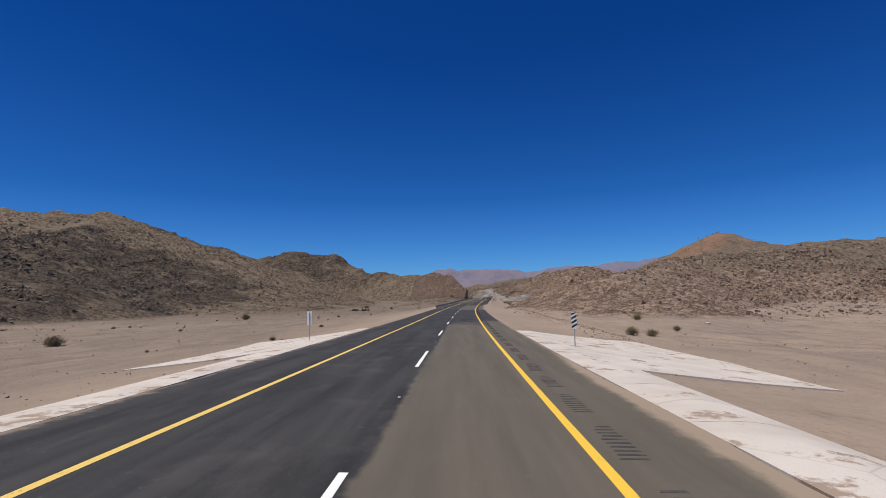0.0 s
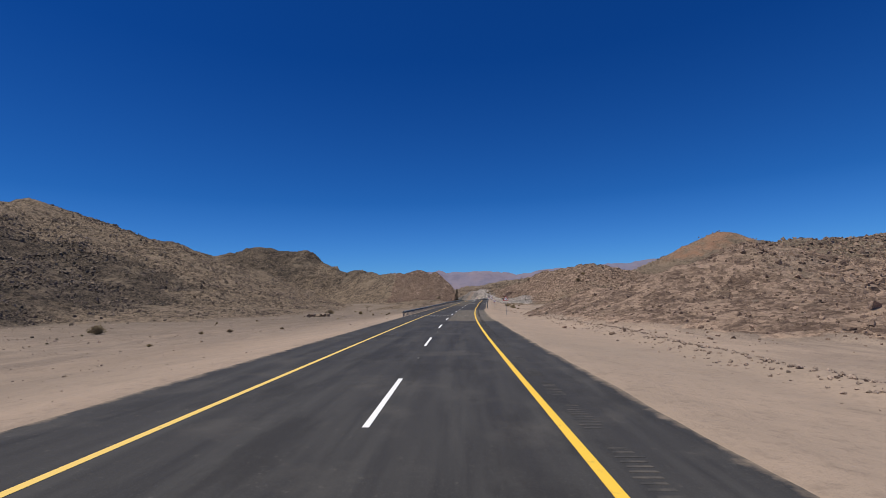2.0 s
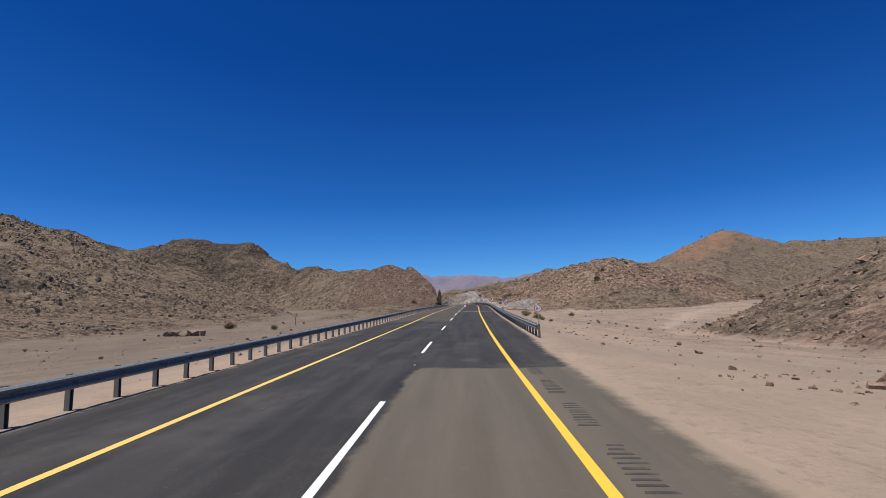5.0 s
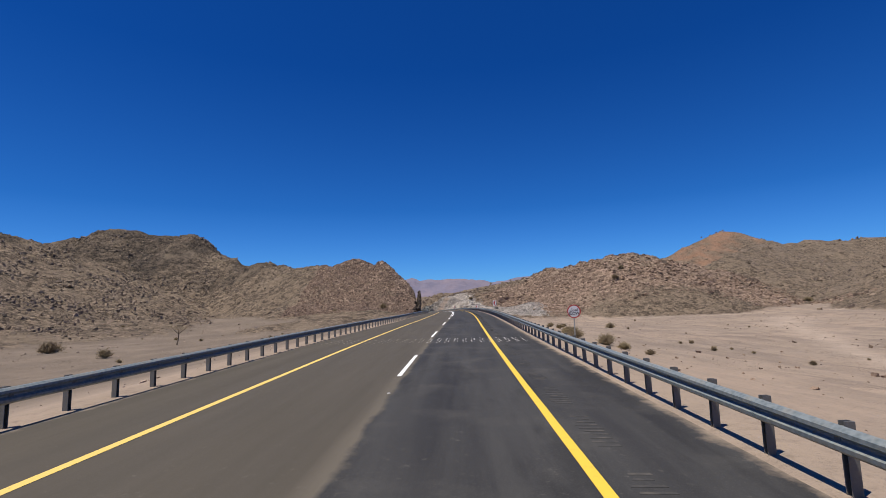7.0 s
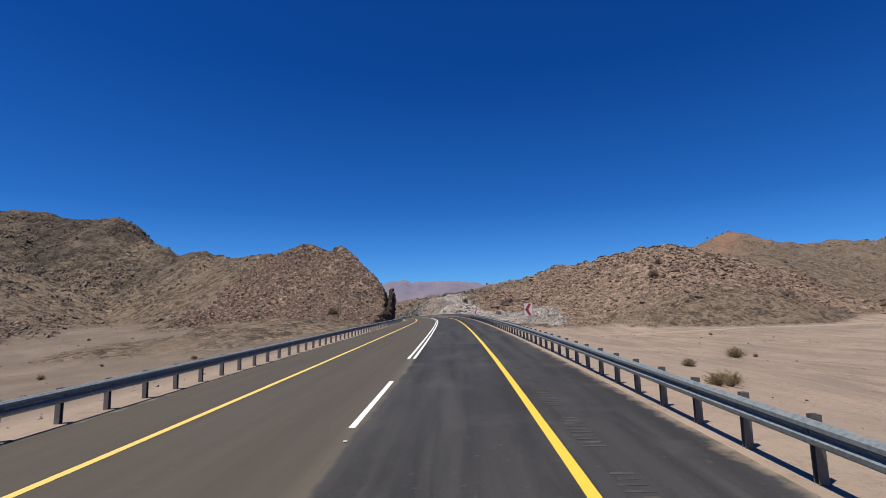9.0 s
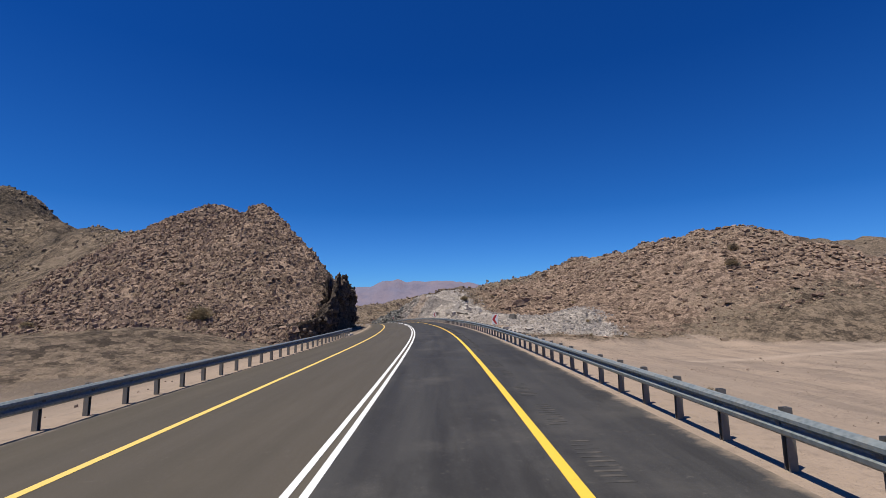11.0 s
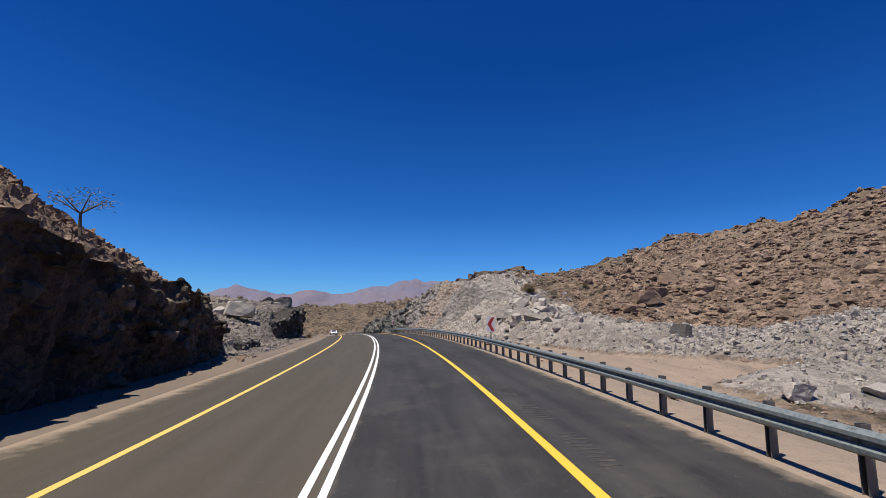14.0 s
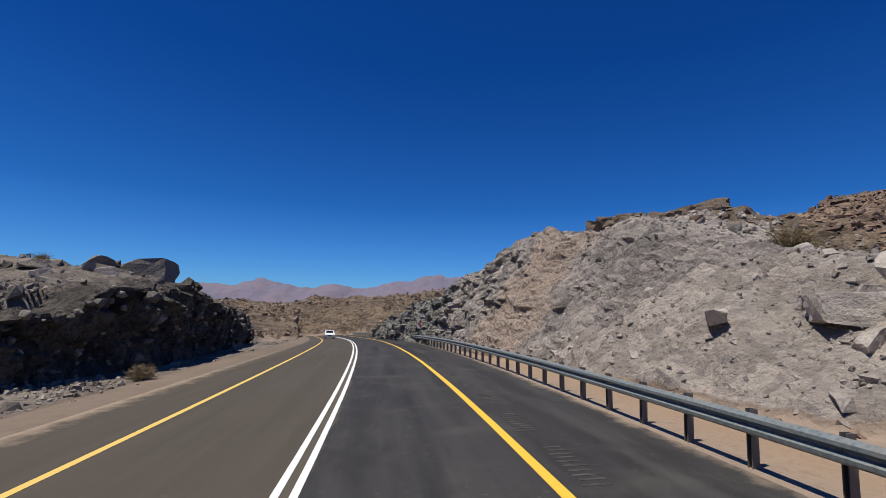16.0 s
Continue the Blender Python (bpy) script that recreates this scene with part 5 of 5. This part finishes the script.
# the fallen rock pile at the end of the cut
boulder(26.0, 428.7, 2.35, (1.5, 1.1, 0.85), STONE_PALE, "pale fallen boulder at the cut", 10, -20, tilt=(-12, 10))
boulder(25.5, 427.3, 1.35, (0.85, 0.6, 0.45), STONE_GREY, "grey block below a fallen boulder", 25, 15, tilt=(-15, -8))
boulder(26.9, 427.1, 2.45, (0.85, 0.7, 0.6), STONE_GREY, "grey boulder wedged between larger ones", 13, 30, tilt=(10, -22))
boulder(28.1, 428.6, 3.75, (1.15, 0.6, 1.25), STONE_PALE, "pale slab leaning on top of a rock pile", 24, -25, tilt=(-18, 28))
boulder(27.5, 425.3, 2.2, (1.5, 0.55, 1.75), STONE_GREY, "tall grey slab leaning in a rock pile", 11, -22, tilt=(-22, 24))
boulder(29.5, 423.9, 1.75, (2.7, 1.0, 0.9), STONE_SLATE, "long dark rough rock lying across the pile", 12, -28, tilt=(0, 9))
boulder(29.3, 425.4, 2.75, (1.1, 0.7, 0.28), STONE_PALE, "thin pale slab lying on a rock pile", 71, -20, tilt=(-5, 6))
boulder(31.3, 425.7, 2.9, (1.05, 0.8, 1.05), STONE_PALE, "tall pale block standing on a rock pile", 72, 20, tilt=(-6, -8))
boulder(31.1, 423.4, 2.0, (0.65, 0.6, 0.55), STONE_PALE, "rounded pale boulder on a rock pile", 73, 50, tilt=(0, 10))
boulder(30.2, 422.3, 1.3, (0.8, 0.4, 1.05), STONE_IRON, "grey slab leaning against a longer rock", 74, -28, tilt=(-10, -32))
boulder(31.3, 421.2, 0.85, (1.15, 0.8, 0.5), STONE_PALE, "low pale boulder beside a rock pile", 75, 5, tilt=(-8, 6))
boulder(27.4, 423.1, 0.6, (0.55, 0.45, 0.7), STONE_GREY, "grey block at the foot of a rock pile", 76, 35, tilt=(-10, 12))
boulder(33.2, 421.6, 1.0, (1.3, 0.8, 0.5), STONE_PALE, "broad pale boulder at the end of a rock pile", 77, -15, tilt=(-8, -10))
r_pile = random.Random(17)
for k in range(16):
    boulder(r_pile.uniform(24.5, 36.5), r_pile.uniform(417.5, 424.5), 9.0, (r_pile.uniform(0.25, 0.7), r_pile.uniform(0.2, 0.45), r_pile.uniform(0.15, 0.4)), (STONE_GREY, STONE_PALE, STONE_SLATE)[k % 3], "angular block strewn below a rock pile", 90 + k, r_pile.uniform(0, 180))
# broad weathered rocks standing out of the slope
for bx, by, bz, bw, bt in ((45.8, 431.0, 4.4, 2.6, 10), (48.6, 433.5, 4.6, 2.2, 40), (43.0, 429.5, 2.9, 1.5, 70), (51.3, 428.2, 3.0, 1.2, 20), (41.5, 430.4, 3.0, 1.3, 15), (55.5, 433.0, 4.8, 1.8, 30), (52.0, 436.5, 6.0, 2.2, 5)):
    boulder(bx, by, 0.0, (bw, bw * 0.7, bw * 0.5), STONE_WARM, "large reddish brown rock bedded in the slope", 120 + int(bx), bt)
boulder(39.1, 390.2, -0.7, (1.2, 0.7, 0.35), STONE_GREY, "flat grey rock on the sandy bank", 16, 35)
boulder(33.9, 389.0, -0.1, (1.0, 0.7, 0.65), STONE_PALE, "pale block lying on the sandy bank", 17, 5)
boulder(-8.7, 128.2, -1.0, (0.55, 0.4, 0.07), STONE_PALE, "flat pale slab lying beside the rail end", 29, 15)
boulder(14.6, 126.5, -1.1, (0.38, 0.3, 0.3), STONE_DARK, "dark round stone on the slope foot", 18, 0)
boulder(19.3, 146.8, -1.8, (0.35, 0.3, 0.35), STONE_PALE, "small white block on the sand", 19, 0)
boulder(37.2, 74.1, -2.8, (0.55, 0.45, 0.3), STONE_PALE, "pale stone lying on the desert flat", 20, 0)
boulder(75.0, 382.7, -4.9, (0.9, 0.8, 0.7), STONE_BROWN, "brown boulder on the desert flat", 21, 0)
boulder(75.9, 395.8, -3.7, (0.8, 0.7, 0.6), STONE_WARM, "tan boulder on the desert flat", 22, 0)
for k in range(16):
    boulder(26.5 + (k * 3.7) % 11, 424.6 + (k * 2.3) % 5.5, 9.0, (0.7 + 0.2 * (k % 4), 0.55 + 0.12 * (k % 3), 0.45 + 0.14 * (k % 5)), STONE_PALE if k % 3 else STONE_GREY, "grey angular block of a fallen rock pile", 70 + k, 47 * k)
for k, (dx, dy) in enumerate([(0, 0), (2.2, 0.8), (-1.9, 0.9), (3.8, 0.3), (-3.2, 0.2), (0.9, 1.6)]):
    boulder(-50.5 + dx, 243 + dy, -1.8, (1.3 + 0.2 * (k % 3), 1.0, 0.9), STONE_BROWN, "brown boulder of a low rock pile", 30 + k, 40 * k)
for k in range(24):
    f = k / 23
    boulder(20.5 + 12 * f + random.uniform(-0.5, 0.5), 452.5 - 6.5 * f + random.uniform(-0.6, 0.6), 0.0, (random.uniform(1.1, 2.0), random.uniform(0.8, 1.3), random.uniform(0.45, 0.75)), STONE_DARK, "dark weathered caprock boulder above the cut", 40 + k, 33 * k)


# ---- plants ----
def twig_mesh(name, stems, height, spread, seed, mat, leafy=0.0):
    """A dry shrub: thin forked twigs spreading from one foot."""
    r = random.Random(seed)
    V, F = [], []

    def sliver(a, b, w):
        d = (b - a).normalized()
        side = d.cross(Vector((r.gauss(0, 1), r.gauss(0, 1), r.gauss(0, 1)))).normalized() * w
        up = d.cross(side).normalized() * w
        n0 = len(V)
        V.extend([a - side, a + side, a + up, b])
        F.extend([(n0, n0 + 1, n0 + 3), (n0 + 1, n0 + 2, n0 + 3), (n0 + 2, n0, n0 + 3)])

    for _ in range(stems):
        a = Vector((r.gauss(0, 0.05), r.gauss(0, 0.05), -0.05))
        ang, lean = r.uniform(0, 6.283), abs(r.gauss(0, 1)) * spread
        d = Vector((math.cos(ang) * lean, math.sin(ang) * lean, 1)).normalized()
        L = height * r.uniform(0.5, 1.0)
        b = a + d * L * 0.55
        sliver(a, b, 0.012 * height)
        for _ in range(5):
            base = a.lerp(b, r.uniform(0.35, 1.0))
            d2 = (d + Vector((r.gauss(0, 0.55), r.gauss(0, 0.55), r.gauss(0.1, 0.35)))).normalized()
            tip = base + d2 * L * r.uniform(0.3, 0.6)
            sliver(base, tip, 0.007 * height)
            for _ in range(4):
                q = base.lerp(tip, r.uniform(0.3, 1.0))
                d3 = (d2 + Vector((r.gauss(0, 0.8), r.gauss(0, 0.8), r.gauss(0.1, 0.5)))).normalized()
                sliver(q, q + d3 * L * r.uniform(0.1, 0.26), (0.005 + leafy) * height)
    me = bpy.data.meshes.new(name)
    me.from_pydata([tuple(v) for v in V], [], F)
    me.materials.append(mat)
    return me


SHRUBS = [twig_mesh("shrub", 110, 1.0, 0.8, 50 + k, TWIG if k % 2 else TWIG_GREEN, 0.007) for k in range(5)]


def shrub(x, y, size, k, label, group="desert shrubs"):
    ob = new("shrub", SHRUBS[k % 5])
    ob.matrix_world = pose(x, y, level(x, y), 0, 0, (x * 57 + y * 31) % 360) @ Matrix.Diagonal((size * 1.15, size * 1.15, size, 1))
    return tagged(ob, label, "shrub", group)


for k, (x, y, size) in enumerate([(-66, 147, 2.2), (-53, 272, 2.4), (-37, 260.5, 1.5), (-56, 277, 1.2), (48.5, 298, 1.5), (-5.6, 342, 1.8), (94.5, 406, 2.6), (203, 429, 3.4), (101, 414, 2.4), (31.5, 439, 1.8), (29.5, 81.6, 1.4), (-50.4, 58.5, 1.6)]):
    shrub(x, y, size, k, "large dry leafless desert shrub")
for k, (x, y, size) in enumerate([(22.4, 240.5, 1.0), (22.9, 242.5, 1.2), (23.3, 244.8, 1.1), (23.6, 247, 1.2), (23.9, 249.5, 0.8), (23.7, 236.2, 1.1), (24.4, 237.6, 1.3), (24.9, 239, 0.9), (24.0, 232.8, 0.8), (24.6, 234, 0.7), (25.4, 231, 0.6), (29, 270, 1.0), (17.3, 49.5, 1.0), (19.2, 49.2, 0.9), (26, 59, 0.8), (0.2, 431.0, 0.8), (-14, 424, 0.9), (-14.5, 436, 1.3), (-16, 437.5, 1.0), (27, 268, 0.9), (33, 281, 0.8)]):
    shrub(x, y, size, k + 1, "straggly olive-brown shrub growing from the sand")
for k in range(70):
    x, y = (rng.uniform(-75, -14), rng.uniform(30, 320)) if k % 5 < 3 else (rng.uniform(14, 80), rng.uniform(170, 390))
    if -10.5 < float(road_frame(np.array(x), np.array(y))[1]) < 8.0:
        continue
    shrub(x, y, rng.uniform(0.25, 0.65), k, "small dry tuft of desert scrub")
for k, (x, y) in enumerate([(-20, 340), (-12, 352), (60, 424), (88, 430), (76, 417), (40, 438), (-9, 430), (-13, 441), (55, 400), (65, 405)]):
    shrub(x, y, rng.uniform(0.5, 0.9), k, "dry scrub on a stony slope")


def acacia(x, y, height, label, seed):
    """A small thorn tree: bent trunk, a few limbs and a flat open crown."""
    tree = empty("acacia_tree", pose(x, y, level(x, y), 0, 0, seed * 40), label, "tree")
    r = random.Random(seed)
    bm = bmesh.new()
    def limb(a, b, r0, r1):
        d = (b - a)
        q = d.to_track_quat("Z", "Y").to_matrix().to_4x4()
        bmesh.ops.create_cone(bm, cap_ends=True, segments=7, radius1=r0, radius2=r1, depth=d.length, matrix=Matrix.Translation((a + b) / 2) @ q)
    top = Vector((0.12 * height, 0, height * 0.55))
    limb(Vector((0, 0, -0.2)), top * 0.5 + Vector((0.1, 0, 0)), 0.045 * height, 0.035 * height)
    limb(top * 0.5 + Vector((0.1, 0, 0)), top, 0.035 * height, 0.025 * height)
    tips = []
    for k in range(7):
        a = k * 0.9 + r.uniform(-0.3, 0.3)
        tip = top + Vector((math.cos(a) * height * 0.35, math.sin(a) * height * 0.35, height * r.uniform(0.2, 0.42)))
        limb(top, tip, 0.016 * height, 0.006 * height)
        tips.append(tip)
    part("trunk", bm, WOOD, tree)
    V, F = [], []
    for tip in tips:
        for _ in range(60):
            q = tip + Vector((r.gauss(0, 0.13), r.gauss(0, 0.13), r.gauss(0, 0.05))) * height
            e1 = Vector((r.gauss(0, 1), r.gauss(0, 1), r.gauss(0, 0.6))).normalized() * 0.045 * height
            e2 = e1.cross(Vector((r.gauss(0, 1), r.gauss(0, 1), r.gauss(0, 1)))).normalized() * 0.012 * height
            n0 = len(V)
            V.extend([tuple(q - e1), tuple(q + e2), tuple(q + e1)])
            F.append((n0, n0 + 1, n0 + 2))
    me = bpy.data.meshes.new("crown")
    me.from_pydata(V, [], F)
    me.materials.append(TWIG_GREEN)
    ob = new("crown", me)
    ob.parent = tree
    return tree


acacia(-38.1, 282.0, 3.6, "small bare thorn tree on the desert flat", 2)
acacia(0.8, 387.0, 2.3, "low thorn tree on top of the rock outcrop", 4)


# ---- a white car in the oncoming lane ----
def car(x, y, turn):
    s, l = road_frame(np.array([[x]]), np.array([[y]]))
    z = float(on_road(s[0, 0], l[0, 0])[2])
    auto = empty("car", pose(x, y, z, 0, 0, turn), "white saloon car on the far bend of the road", "car")
    side = [(-2.2, 0.35), (-2.2, 0.75), (-1.95, 0.95), (-1.2, 1.02), (-0.55, 1.42), (0.75, 1.45), (1.45, 1.05), (2.1, 0.98), (2.25, 0.7), (2.25, 0.35)]
    bm = bmesh.new()
    cols = []
    for xx, k in ((-0.86, 0), (-0.9, 1), (0.9, 1), (0.86, 0)):
        cols.append([bm.verts.new((xx * (0.82 if zz > 1.1 else 1.0), yy, zz)) for yy, zz in side])
    n = len(side)
    for a, b in zip(cols[:-1], cols[1:]):
        for k in range(n):
            bm.faces.new((a[k], a[(k + 1) % n], b[(k + 1) % n], b[k]))
    bm.faces.new(cols[0])
    bm.faces.new(cols[-1])
    bmesh.ops.recalc_face_normals(bm, faces=bm.faces[:])
    bmesh.ops.bevel(bm, geom=bm.edges[:], offset=0.03, segments=2, affect="EDGES")
    body = part("body", bm, CAR_PAINT, auto)
    for y0, z0, y1, z1, nm in ((-1.16, 1.06, -0.60, 1.40, "windscreen"), (1.40, 1.09, 0.82, 1.43, "rear_window")):
        bm = bmesh.new()
        off = -0.02 if y0 < 0 else 0.02
        v = [bm.verts.new(q) for q in ((-0.68, y0 + off, z0 + 0.02), (0.68, y0 + off, z0 + 0.02), (0.6, y1 + off, z1 + 0.02), (-0.6, y1 + off, z1 + 0.02))]
        bm.faces.new(v)
        r_ = bmesh.ops.extrude_face_region(bm, geom=bm.faces[:])
        bmesh.ops.translate(bm, verts=[q for q in r_["geom"] if isinstance(q, bmesh.types.BMVert)], vec=(0, -off, -0.03))
        part(nm, bm, CAR_GLASS, auto)
    for sx in (-1, 1):
        part("side_window", box_bm(0.03, 1.5, 0.26, (sx * 0.80, 0.1, 1.2), 0.01, (0, -sx * 22, 0)), CAR_GLASS, auto)
        part("headlight", box_bm(0.36, 0.08, 0.15, (sx * 0.62, -2.2, 0.72), 0.02), LAMP_CLEAR, auto)
        part("tail_light", box_bm(0.3, 0.08, 0.16, (sx * 0.66, 2.22, 0.78), 0.02), LAMP_RED, auto)
        for yy in (-1.35, 1.38):
            bm = tube_bm(0.32, -0.11, 0.11, 20)
            bmesh.ops.bevel(bm, geom=bm.edges[:], offset=0.02, segments=1, affect="EDGES")
            w = part("wheel", bm, TYRE, auto)
            w.matrix_basis = pose(sx * 0.80, yy, 0.32, 0, 90, 0)
            part("rim", tube_bm(0.2, -0.115, 0.115, 14), RIM, w)
    part("grille", box_bm(0.7, 0.05, 0.12, (0, -2.22, 0.62), 0.01), TYRE, auto)
    return auto


CAR_S = 508.0
p = on_road(CAR_S, -4.0)
car(float(p[0]), float(p[1]), math.degrees(float(np.interp(CAR_S, ST, HD))))
